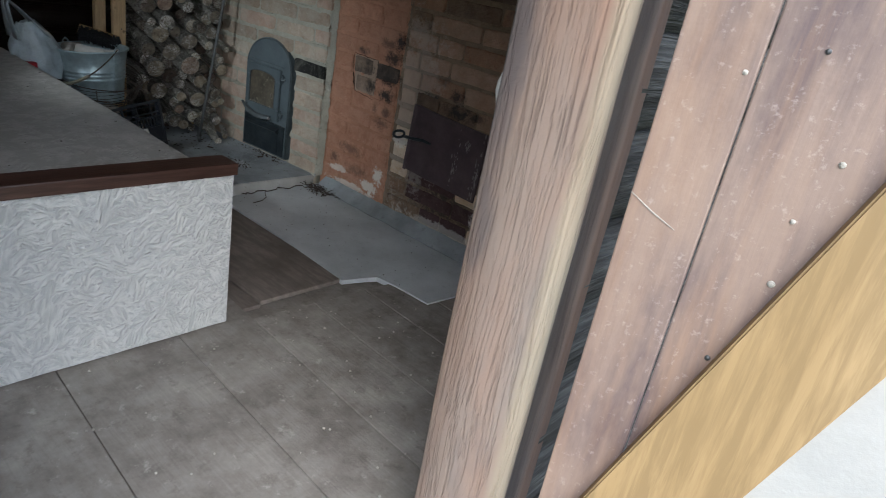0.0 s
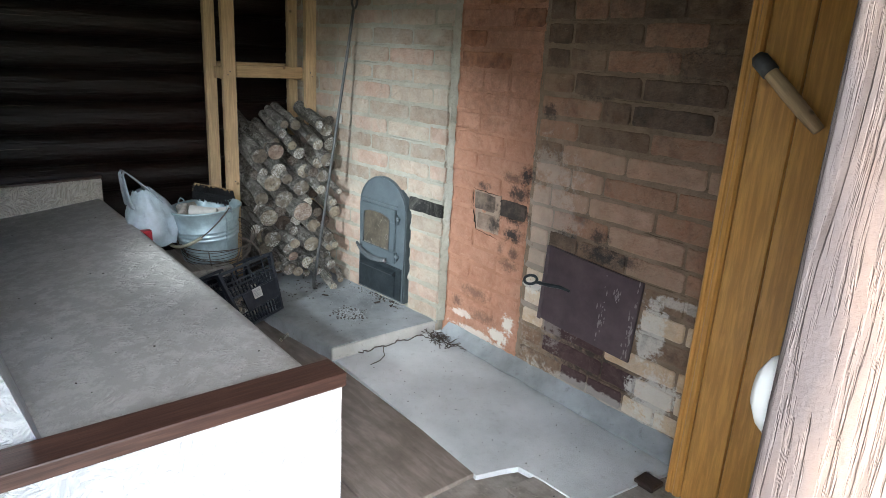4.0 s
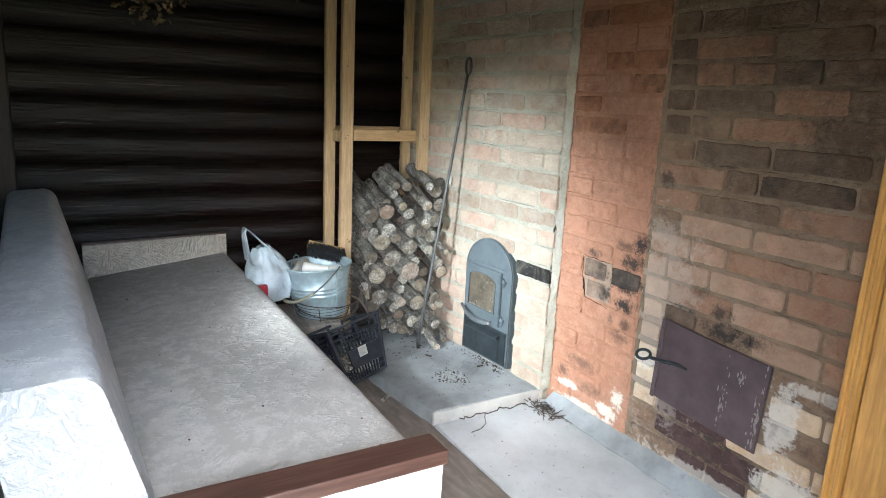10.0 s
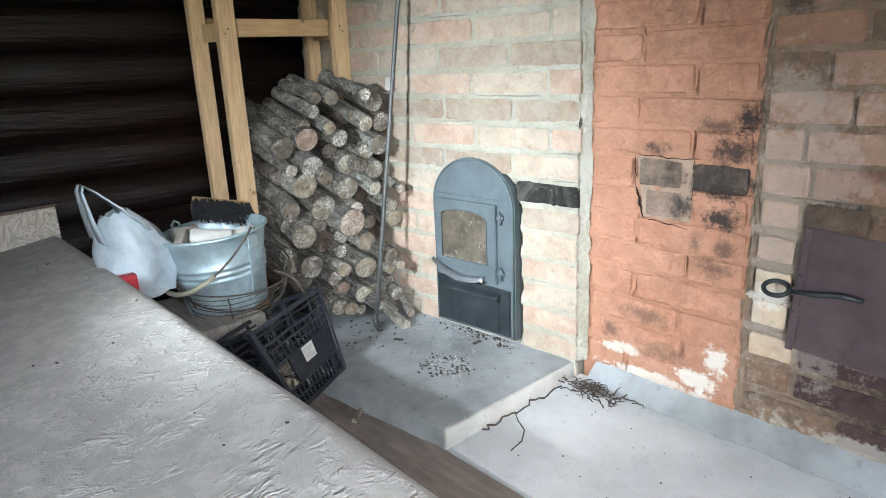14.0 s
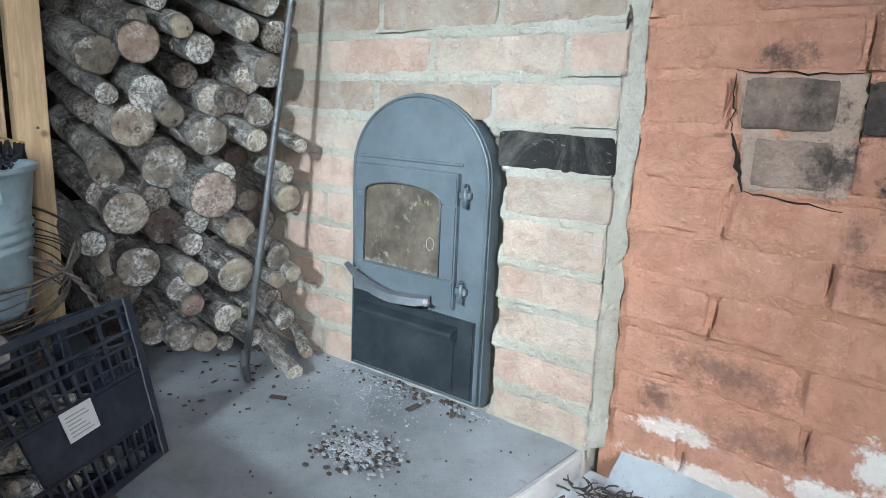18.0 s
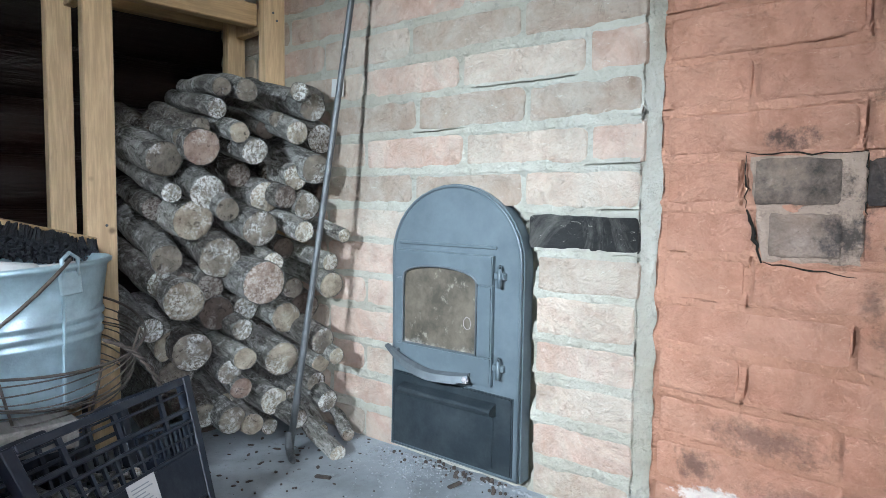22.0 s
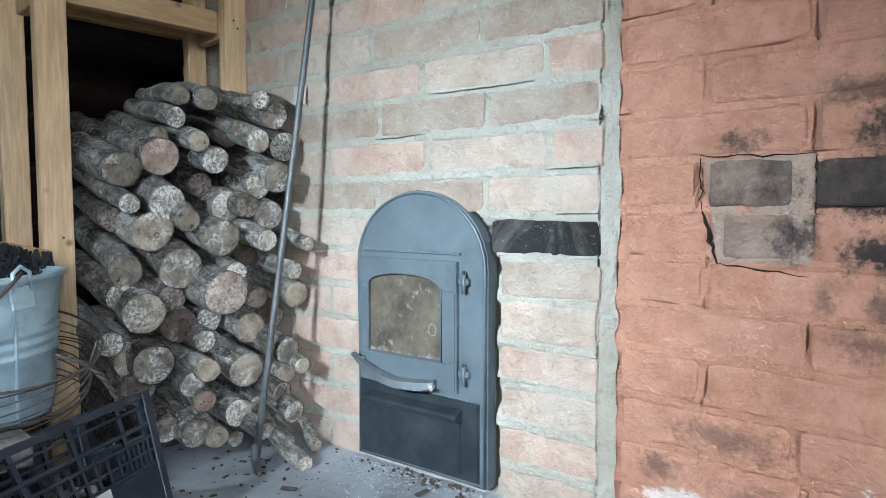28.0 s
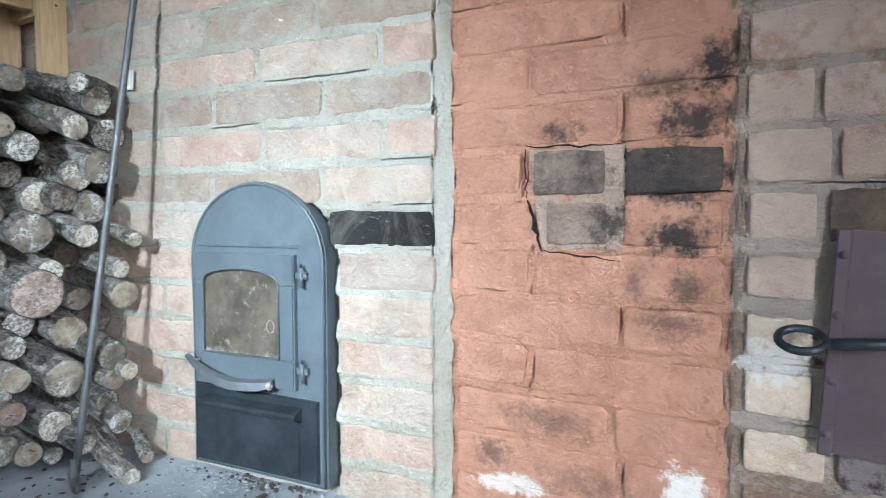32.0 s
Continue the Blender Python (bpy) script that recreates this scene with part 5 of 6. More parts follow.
# ---- painted iron hatch ----
def iron_hatch():
    th = empty("iron_hatch", (-2.44, 2.862, 0.60), "purple-brown painted iron hatch with scratches", "hatch", rot=(0, 3.2, 0))
    def place(u, v):
        x, z = -0.29 + 0.58 * u, -0.205 + 0.41 * v
        return (x, -0.012 - 0.006 * math.sin(u * 3.1) + 0.003 * n3(x, z, 2, 6), z)
    bm = grid_sheet(24, 18, place)
    ret = bmesh.ops.extrude_face_region(bm, geom=list(bm.faces))
    for v in [g for g in ret["geom"] if isinstance(g, bmesh.types.BMVert)]:
        v.co.y += 0.016
    bmesh.ops.recalc_face_normals(bm, faces=bm.faces)
    part("plate", bm, M_PURPLE, th)
    part("edge_strip", block((-0.296, -0.024, -0.21), (-0.272, -0.014, 0.208), 0.003), M_PURPLE, th)
    for z in (0.16, 0.05, -0.07, -0.17):
        part("rivet", lathe([(0, 0.007), (0.006, 0.005), (0.009, 0)], 12), M_PURPLE, th, "", True).matrix_basis = pose(-0.284, -0.023, z, 90, 0, 0)
    latch = tube([(-0.10, -0.03, 0.02), (-0.16, -0.036, 0.022), (-0.22, -0.05, 0.012), (-0.30, -0.065, 0.004)], [0.006, 0.010, 0.011, 0.009], 8)
    part("latch_bar", latch, M_IRON_BLACK, th, "", True)
    ring = [(-0.335 + 0.038 * math.cos(a), -0.070 + 0.026 * math.sin(a), 0.006 + 0.016 * math.sin(a)) for a in [2 * math.pi * k / 20 for k in range(20)]]
    part("latch_ring", tube(ring, 0.008, 8, closed=True), M_IRON_BLACK, th, "bent iron ring", True)
    rng = random.Random(4)
    def flake(cx, cz, w, h, n):
        bm = bmesh.new()
        for _ in range(n):
            x, z = cx + rng.gauss(0, w), cz + rng.gauss(0, h)
            if not (-0.28 < x < 0.285 and -0.2 < z < 0.2):
                continue
            r = rng.uniform(0.0015, 0.005)
            tall = rng.uniform(1.5, 4.5)
            vs = [bm.verts.new((x + r * rng.uniform(0.6, 1.2) * math.cos(a), -0.0205, z + r * tall * rng.uniform(0.7, 1.2) * math.sin(a))) for a in [2 * math.pi * k / 7 for k in range(7)]]
            bm.faces.new(vs)
        return tagged(part("bare_patch", bm, M_FLAKE, th, "chipped paint and lime splashes"), kind="stuff")
    flake(0.275, -0.05, 0.012, 0.11, 70)
    flake(0.10, -0.03, 0.010, 0.07, 26)
    flake(0.17, 0.10, 0.012, 0.016, 14)
    return th


iron_hatch()


# ---- bucket, basket, crates, bag ----
def galvanised_bucket(loc):
    th = empty("bucket", loc, "dented galvanised steel bucket filled with scrap", "bucket", rot=(3, -3, 20))
    prof = [(0.0, 0.006), (0.150, 0.006), (0.156, 0.0), (0.160, 0.008), (0.172, 0.11)]
    for k in range(3):
        z = 0.15 + 0.026 * k
        prof += [(0.178 + 0.003 * k, z), (0.184 + 0.003 * k, z + 0.007), (0.184 + 0.003 * k, z + 0.013), (0.179 + 0.003 * k, z + 0.02)]
    prof += [(0.205, 0.33), (0.210, 0.334), (0.216, 0.338), (0.217, 0.345), (0.211, 0.350), (0.205, 0.345), (0.200, 0.33), (0.165, 0.08), (0.0, 0.06)]
    prof = [(1.07 * r, z) for r, z in prof]
    part("body", lathe(prof, 48, 0.02, 2), M_GALV, th, "", True)
    for s in (-1, 1):
        e = tube([(s * 0.221, -0.02, 0.315), (s * 0.229, -0.02, 0.36), (s * 0.229, 0.0, 0.375), (s * 0.229, 0.02, 0.36), (s * 0.221, 0.02, 0.315)], 0.005, 7)
        part("ear", e, M_GALV, th, "", True)
        part("ear_plate", block((s * 0.222 - 0.004, -0.028, 0.275), (s * 0.222 + 0.004, 0.028, 0.33), 0.003), M_GALV, th)
    bail = [(0.232 * math.cos(a), -0.27 * math.sin(a) * 0.95, 0.36 - 0.22 * math.sin(a)) for a in [math.pi * k / 20 for k in range(21)]]
    part("bail", tube(bail, 0.0045, 7), M_WIRE, th, "", True)
    part("grip", tube(bail[5:15], 0.011, 9), M_HOSE, th, "worn olive-grey hose grip on the bail", True)
    part("seam", block((-0.004, -0.004, 0.0), (0.004, 0.003, 0.345), 0.002, 1, pose(0.169, -0.012, 0.0, 0, 8.8, 0)), M_GALV, th)
    return th


STAND = (-4.70, 1.785, 0.372)
tagged(part("board", block((-4.98, 1.52, 0.302), (-4.46, 1.84, 0.371), 0.008, 2), M_BOARD_GREY), "grey board laid across the crate as a shelf", "board")
galvanised_bucket(STAND)

brush = empty("brush", (-4.85, 1.875, 0.752), "black-bristled brush with a brown wooden back on the bucket", "brush", rot=(18, 14, 78))
part("back", block((-0.13, 0.045, -0.036), (0.13, 0.058, 0.036), 0.005, 2), M_BRACE, brush)
bm = bmesh.new()
rng = random.Random(5)
for k in range(420):
    x, z = rng.uniform(-0.128, 0.128), rng.uniform(-0.033, 0.033)
    tube([(x, 0.046, z), (x + rng.uniform(-.008, .008), -0.045 + rng.uniform(-.006, .008), z + rng.uniform(-.008, .008))], 0.0045, 4, bm)
part("bristles", bm, M_CLOTH_BLACK, brush)
for k, (x, y, z, r, ln, a, b) in enumerate(((-4.62, 1.72, 0.70, 0.035, 0.17, 60, 8), (-4.72, 1.63, 0.695, 0.026, 0.14, -30, 12), (-4.60, 1.84, 0.695, 0.03, 0.12, 70, -6), (-4.80, 1.68, 0.69, 0.04, 0.12, 110, 5))):
    th = empty("paper_roll", (x, y, z), "crumpled pale paper scrap in the bucket", "paper", "scrap in the bucket", rot=(0, 90 + b, a))
    bm = lathe([(0.0, -ln / 2), (r * 0.8, -ln / 2), (r, -ln / 2 + 0.01), (r * 0.95, 0), (r * 1.05, ln / 2 - 0.01), (r * 0.8, ln / 2), (0, ln / 2)], 16, 0.25, k * 3)
    part("roll", bm, M_PAPER if k % 2 == 0 else M_RAG, th, "", True)


def wire_basket():
    th = empty("wire_basket", (-4.67, 1.815, 0.398), "rusty wire basket standing round the bucket", "wire basket", rot=(6, 13, 0))
    for k in range(10):
        z, r = 0.006 + 0.0165 * k, 0.198 + 0.0052 * k
        ring = [(r * math.cos(a), r * math.sin(a), z + 0.012 * math.sin(a * 2 + k)) for a in [2 * math.pi * j / 40 for j in range(40)]]
        part("hoop", tube(ring, 0.0019 if k < 9 else 0.0034, 6, closed=True), M_WIRE, th, "", True)
    for j in range(7):
        a = 2 * math.pi * (j + 0.4) / 7
        part("rib", tube([(0.186 * math.cos(a), 0.186 * math.sin(a), 0.01), (0.210 * math.cos(a), 0.210 * math.sin(a), 0.08), (0.233 * math.cos(a), 0.233 * math.sin(a), 0.15)], 0.0035, 6), M_WIRE, th, "", True)
    for strand in (0.0, math.pi):
        pts = []
        for k in range(33):
            u = k / 32
            ph = 26 * u + strand
            pts.append((0.19 + 0.06 * u + 0.005 * math.cos(ph), 0.095 + 0.115 * u + 0.015 * math.sin(math.pi * u) + 0.005 * math.sin(ph), 0.195 - 0.06 * u - 0.10 * u * u))
        part("cord", tube(pts, 0.0036, 6), M_TWIG, th, "brown twisted cord hung on the basket rim", True)


wire_basket()


def plastic_crate(loc, rot, w=0.37, d=0.42, h=0.36, label="black plastic crate with open lattice sides"):
    """A lattice crate: corner posts, rails and thin bars on four sides."""
    th = empty("crate", loc, label, "crate", rot=rot)
    def p(name, lo, hi, b=0.003):
        part(name, block(lo, hi, b), M_PLASTIC_BLACK, th)
    t = 0.014
    for sx in (0, 1):
        for sy in (0, 1):
            x0, y0 = -d * (1 - sx) - (0 if sx == 0 else t * 2.2), (0 if sy == 0 else w - t * 2.2)
            p("corner", (x0, y0, 0), (x0 + t * 2.2, y0 + t * 2.2, h))
    e = t * 2.2
    for x0 in (-t, -d):
        for z, hh in ((0.0, 0.03), (0.125, 0.085), (h - 0.045, 0.045), (h - 0.095, 0.016)):
            p("rail", (x0, e + 0.001, z), (x0 + t, w - e - 0.001, z + hh))
        for k in range(9):
            y = e + (w - 2 * e) * (k + 0.5) / 9
            p("bar", (x0 + 0.003, y - 0.004, 0.031), (x0 + t - 0.003, y + 0.004, 0.124), 0)
            p("bar", (x0 + 0.003, y - 0.004, 0.211), (x0 + t - 0.003, y + 0.004, h - 0.096), 0)
        p("rail", (x0 + 0.002, e + 0.001, 0.072), (x0 + t - 0.002, w - e - 0.001, 0.080), 0)
    for y0 in (0.0, w - t):
        for z, hh in ((0.0, 0.03), (0.125, 0.085), (h - 0.045, 0.045)):
            p("rail", (-d + e + 0.001, y0, z), (-e - 0.001, y0 + t, z + hh))
        for k in range(9):
            x = -d + e + (d - 2 * e) * (k + 0.5) / 9
            p("bar", (x - 0.004, y0 + 0.003, 0.031), (x + 0.004, y0 + t - 0.003, 0.124), 0)
            p("bar", (x - 0.004, y0 + 0.003, 0.211), (x + 0.004, y0 + t - 0.003, h - 0.046), 0)
    for k in range(8):
        y = e + (w - 2 * e) * (k + 0.5) / 8
        p("slat", (-d + t, y - 0.012, 0.004), (-t, y + 0.012, 0.012), 0)
    return th


def leaning_crate():
    """A harvest crate tipped back on its rear edge, tapered to fit the camera's view, its lattice front towards the
    room.
    """
    out, along = Vector((0.8104, 0.4586, 0.3645)), Vector((-0.5, 0.866, 0.0))
    up = out.cross(along).normalized()
    along = up.cross(out)
    m = Matrix((out, along, up)).transposed().to_4x4()
    w, h, d, t, e = 0.53, 0.372, 0.235, 0.012, 0.028
    m.translation = Vector((-4.398, 2.077, 0.445)) - h * up - w * along
    th = empty("crate", (0, 0, 0), "black plastic lattice crate, tipped back, with a white label", "crate")
    th.matrix_basis = m
    def p(name, lo, hi, material=M_PLASTIC_BLACK, b=0.0025, label=""):
        bm = block(lo, hi, b)
        for v in bm.verts:
            v.co.y = w / 2 + (v.co.y - w / 2) * (0.73 + 0.27 * v.co.z / h)
        return part(name, bm, material, th, label)
    for y0 in (0.0, w - e):
        p("corner", (-e, y0, 0.0), (0.0, y0 + e, h))
        p("corner", (-d, y0, 0.0), (-d + e, y0 + e, h))
    for x0 in (-t, -d):
        for z0, z1 in ((0.0, 0.016), (0.086, 0.094), (0.200, 0.210), (0.262, 0.270), (0.290, 0.300), (0.334, 0.340), (0.354, h)):
            p("rail", (x0, e + 0.001, z0), (x0 + t, w - e - 0.001, z1))
        for z0 in (0.048, 0.232):
            p("rail", (x0 + 0.003, e + 0.001, z0), (x0 + t - 0.003, w - e - 0.001, z0 + 0.005), b=0)
        for k in range(13):
            y = e + (w - 2 * e) * (k + 0.5) / 13
            p("bar", (x0 + 0.002, y - 0.004, 0.0165), (x0 + t - 0.002, y + 0.004, 0.0855), b=0)
            p("bar", (x0 + 0.002, y - 0.004, 0.2105), (x0 + t - 0.002, y + 0.004, 0.2615), b=0)
            if k % 4 == 2:
                p("bar", (x0 + 0.002, y - 0.006, 0.2705), (x0 + t - 0.002, y + 0.006, 0.3535), b=0)
        p("plate", (x0 + 0.002, e + 0.001 if x0 == -d else 0.12, 0.0945), (x0 + t - 0.002, w - e - 0.001, 0.1995), b=0)
    for y0 in (0.001, w - t - 0.001):
        for z0, z1 in ((0.0, 0.016), (0.090, 0.200), (0.262, 0.270), (0.354, h)):
            p("rail", (-d + e + 0.001, y0, z0), (-e - 0.001, y0 + t, z1))
        for k in range(6):
            x = -d + e + (d - 2 * e) * (k + 0.5) / 6
            p("bar", (x - 0.004, y0 + 0.002, 0.0165), (x + 0.004, y0 + t - 0.002, 0.0895), b=0)
            p("bar", (x - 0.004, y0 + 0.002, 0.2005), (x + 0.004, y0 + t - 0.002, 0.2615), b=0)
    for k in range(9):
        y = e + (w - 2 * e) * (k + 0.5) / 9
        p("slat", (-d + t + 0.001, y - 0.012, 0.003), (-t - 0.001, y + 0.012, 0.011), b=0)
    p("label_sticker", (0.0005, 0.222, 0.142), (0.002, 0.318, 0.204), M_PAPER, 0, "white paper label")
    for k in range(6):
        p("label_line", (0.0021, 0.232, 0.150 + 0.008 * k), (0.0026, 0.302 - 0.009 * (k * 5 % 4), 0.1525 + 0.008 * k), M_PRINT, 0, "grey unreadable print")
    rng = random.Random(9)
    for k in range(20):
        q = m @ Vector((-0.016 - rng.uniform(0, 0.02), rng.uniform(0.10, 0.44), rng.uniform(0.03, 0.27)))
        firewood(q.x, q.y, q.z, rng.uniform(0.010, 0.017), 0.17, 30 + rng.uniform(-8, 8), rng.uniform(-24, -14), "pale", M_BARK_PALE, 500 + k, "kindling_stick", "kindling in the crate")


leaning_crate()
plastic_crate((-4.50, 1.48, 0.006), (0, 0, 0), 0.36, 0.46, 0.295, "black plastic lattice crate under the board")
firewood(-3.98, 1.93, 0.012, 0.012, 0.19, -52, 0, "pale", M_BARK_PALE, 777, "kindling_stick", "kindling in the crate")


def carrier_bag():
    th = empty("carrier_bag", (-4.74, 1.43, 0.655), "thin white plastic carrier bag with two handles", "bag", rot=(16, 0, 0))
    def place(u, v):
        a = 2 * math.pi * u
        r = (0.115 + 0.03 * math.sin(v * 3.1)) * (1 - 0.55 * v ** 2)
        k = 1 + 0.30 * n3(math.cos(a) * 1.6, math.sin(a) * 1.6, v * 4 + 3) + 0.2 * n3(math.cos(a) * 4, math.sin(a) * 4, v * 2.5)
        return (r * 0.85 * k * math.cos(a), r * 1.05 * k * math.sin(a) + 0.02 * v, -0.16 + 0.36 * v + 0.02 * n3(math.cos(a) * 3, math.sin(a) * 3, 0))
    bm = grid_sheet(40, 18, place)
    bmesh.ops.remove_doubles(bm, verts=bm.verts, dist=0.0005)
    part("body", bm, M_BAG, th, "", True)
    for s in (-1, 1):
        pts = [(0.055 * s, -0.085, 0.12), (0.045 * s, -0.078, 0.22), (0.035 * s, -0.062, 0.325), (0.03 * s, -0.045, 0.345), (0.035 * s, -0.02, 0.31), (0.045 * s, 0.03, 0.22), (0.055 * s, 0.085, 0.10)]
        bm = bmesh.new()
        prev = None
        for k, q in enumerate(pts):
            w = (0.11, 0.06, 0.028, 0.024, 0.03, 0.06, 0.11)[k]
            a, b = bm.verts.new((q[0] - w / 2, q[1], q[2])), bm.verts.new((q[0] + w / 2, q[1] + 0.006, q[2]))
            if prev:
                bm.faces.new((prev[0], prev[1], b, a))
            prev = (a, b)
        ret = bmesh.ops.extrude_face_region(bm, geom=list(bm.faces))
        for v in [g for g in ret["geom"] if isinstance(g, bmesh.types.BMVert)]:
            v.co.y += 0.004
        bmesh.ops.recalc_face_normals(bm, faces=bm.faces)
        part("bag_handle", bm, M_BAG, th, "", True)
    return th


carrier_bag()
tagged(part("red_packet", block((-4.64, 1.325, 0.442), (-4.59, 1.40, 0.63), 0.012, 2, None), M_RED), "red plastic packet beside the bag", "packet")
tagged(part("box", block((-4.95, 1.34, 0.005), (-4.50, 1.455, 0.44), 0.004), M_DARK_WOOD), "dark box behind the crate", "box")


# ---- dried bunches under the ceiling ----
def dried_bunch(x, y, z, seed, n):
    th = empty("dried_bunch", (x, y, z), "hanging bunch of dried brown leafy twigs", "dried plants", "dried bunches under the ceiling")
    rng = random.Random(seed)
    bm, lv = bmesh.new(), bmesh.new()
    for k in range(16):
        a, s = rng.uniform(0, 6.28), rng.uniform(0.05, 0.19)
        tip = Vector((s * math.cos(a), s * math.sin(a), -rng.uniform(0.22, 0.38)))
        tube([(0, 0, CEIL - z - 0.01), (0, 0, 0.1), tip * 0.5 + Vector((0, 0, 0.06)), tip], [0.004, 0.004, 0.003, 0.0015], 5, bm)
        for _ in range(n):
            q = tip * rng.uniform(0.2, 1.05) + Vector((rng.gauss(0, 0.03), rng.gauss(0, 0.03), rng.gauss(0, 0.03)))
            d = Vector((rng.gauss(0, 1), rng.gauss(0, 1), rng.gauss(-0.8, 0.7))).normalized()
            s2 = d.cross(Vector((rng.gauss(0, 1), rng.gauss(0, 1), rng.gauss(0, 1)))).normalized()
            ln, w = rng.uniform(0.025, 0.05), rng.uniform(0.010, 0.02)
            c = d.cross(s2) * w * 0.5
            vs = [lv.verts.new(q), lv.verts.new(q + d * ln * 0.5 + s2 * w + c), lv.verts.new(q + d * ln), lv.verts.new(q + d * ln * 0.5 - s2 * w + c)]
            lv.faces.new((vs[0], vs[1], vs[2])), lv.faces.new((vs[0], vs[2], vs[3]))
    part("twigs", bm, M_TWIG, th)
    part("leaves", lv, M_DRYLEAF, th)


dried_bunch(-4.72, 0.80, 2.55, 3, 20)
dried_bunch(-4.72, 1.56, 2.78, 5, 16)


# ---- litter on the hearth ----
def litter():
    rng = random.Random(21)
    bm = bmesh.new()
    for _ in range(330):
        x, y = -3.95 + rng.gauss(0, 0.046), 2.405 + rng.gauss(0, 0.036)
        r = rng.uniform(0.0025, 0.008)
        bmesh.ops.create_icosphere(bm, subdivisions=1, radius=r, matrix=Matrix.Translation((x, y, 0.093 + r * 0.3)) @ Matrix.Diagonal((1, rng.uniform(0.6, 1.2), rng.uniform(0.5, 0.9), 1)))
    dark = bmesh.new()
    for _ in range(260):
        x, y = -3.95 + rng.gauss(0, 0.05), 2.405 + rng.gauss(0, 0.04)
        r = rng.uniform(0.002, 0.007)
        bmesh.ops.create_icosphere(dark, subdivisions=1, radius=r, matrix=Matrix.Translation((x, y, 0.092 + r * 0.2)) @ Matrix.Diagonal((1.3, 1, 0.6, 1)))
    tagged(part("cinders", dark, M_TWIG), "dark cinders mixed into the ash heap", "ash", kind="stuff")
    tagged(part("ash_heap", bm, M_ASH), "small heap of pale ash and clinker", "ash", kind="stuff")
    bm = bmesh.new()
    for _ in range(60):
        x, y = rng.uniform(-4.6, -3.65), rng.uniform(2.15, 2.74)
        r = rng.uniform(0.001, 0.004)
        bmesh.ops.create_icosphere(bm, subdivisions=1, radius=r, matrix=Matrix.Translation((x, y, 0.091 + r * 0.4)))
    for _ in range(70):
        x = rng.triangular(-4.42, -3.8, -4.0) + rng.gauss(0, 0.02)
        y = wall_a_y(x) - 0.028 - abs(rng.gauss(0, 0.032))
        r = rng.uniform(0.002, 0.008)
        bmesh.ops.create_icosphere(bm, subdivisions=1, radius=r, matrix=Matrix.Translation((x, y, 0.092 + r * 0.4)))
    for _ in range(55):
        x, y = rng.gauss(-4.52, 0.12), rng.gauss(2.50, 0.13)
        if y > wall_a_y(x) - 0.03:
            continue
        r = rng.uniform(0.002, 0.007)
        bmesh.ops.create_icosphere(bm, subdivisions=1, radius=r, matrix=Matrix.Translation((x, y, 0.091 + r * 0.25)) @ Matrix.Rotation(rng.uniform(0, 3), 4, "Z") @ Matrix.Diagonal((rng.uniform(1, 2.6), 1, 0.5, 1)))
    tagged(part("crumbs", bm, M_TWIG), "dark crumbs of bark and charcoal", "litter", kind="stuff")
    bm = bmesh.new()
    for _ in range(170):
        x = rng.uniform(-4.40, -3.82)
        y = wall_a_y(x) - 0.035 - abs(rng.gauss(0, 0.028))
        r = rng.uniform(0.0015, 0.006)
        bmesh.ops.create_icosphere(bm, subdivisions=1, radius=r, matrix=Matrix.Translation((x, y, 0.092 + r * 0.3)) @ Matrix.Diagonal((1.3, 1, 0.6, 1)))
    for _ in range(120):
        x, y = rng.gauss(-4.12, 0.13), rng.gauss(2.60, 0.09)
        if y > wall_a_y(x) - 0.04:
            continue
        r = rng.uniform(0.001, 0.004)
        bmesh.ops.create_icosphere(bm, subdivisions=1, radius=r, matrix=Matrix.Translation((x, y, 0.092 + r * 0.3)))
    for _ in range(620):
        x, y = rng.gauss(-4.24, 0.10), rng.gauss(2.66, 0.055)
        if y > wall_a_y(x) - 0.035:
            continue
        r = rng.uniform(0.0008, 0.0028)
        bmesh.ops.create_icosphere(bm, subdivisions=1, radius=r, matrix=Matrix.Translation((x, y, 0.0915 + r * 0.3)) @ Matrix.Diagonal((1.4, 1.2, 0.6, 1)))
    tagged(part("ash_crumbs", bm, M_ASH), "pale ash spilt at the foot of the stove door", "ash", kind="stuff")
    bm = bmesh.new()
    for _ in range(60):
        x, y = rng.uniform(-3.5, -1.95), rng.uniform(2.1, 2.78)
        r = rng.uniform(0.001, 0.0035)
        bmesh.ops.create_icosphere(bm, subdivisions=1, radius=r, matrix=Matrix.Translation((x, y, 0.016 + 0.02 * (y - 2.03) + r * 0.4)))
    tagged(part("crumbs", bm, M_TWIG), "dark crumbs scattered over the slab", "litter", kind="stuff")
    for k, (x, y) in enumerate(((-4.32, 2.428), (-4.02, 2.66))):
        tagged(part("bark_chip", block((-0.025, -0.008, 0), (0.025, 0.008, 0.008), 0.003, 1, pose(x, y, 0.093, 0, 0, 30 + 60 * k)), M_TWIG), "dark bark chip on the hearth", "bark chip", "chips on the hearth")
    # dry roots in the corner
    th = empty("dry_roots", (-3.45, 2.72, 0.035), "tangle of dry twigs and roots in the corner", "twigs")
    for _ in range(60):
        p = Vector((rng.gauss(0.04, 0.075), rng.gauss(0.0, 0.04), rng.uniform(0, 0.01)))
        a = rng.uniform(0, 6.28)
        pts = []
        for k in range(6):
            pts.append(p.copy())
            a += rng.gauss(0, 0.6)
            p = p + Vector((0.015 * math.cos(a), 0.015 * math.sin(a), rng.uniform(-0.004, 0.006)))
            p.z = max(0.0, p.z)
        part("twig", tube(pts, [0.0028, 0.0026, 0.0024, 0.002, 0.0016, 0.001], 5), M_TWIG, th)
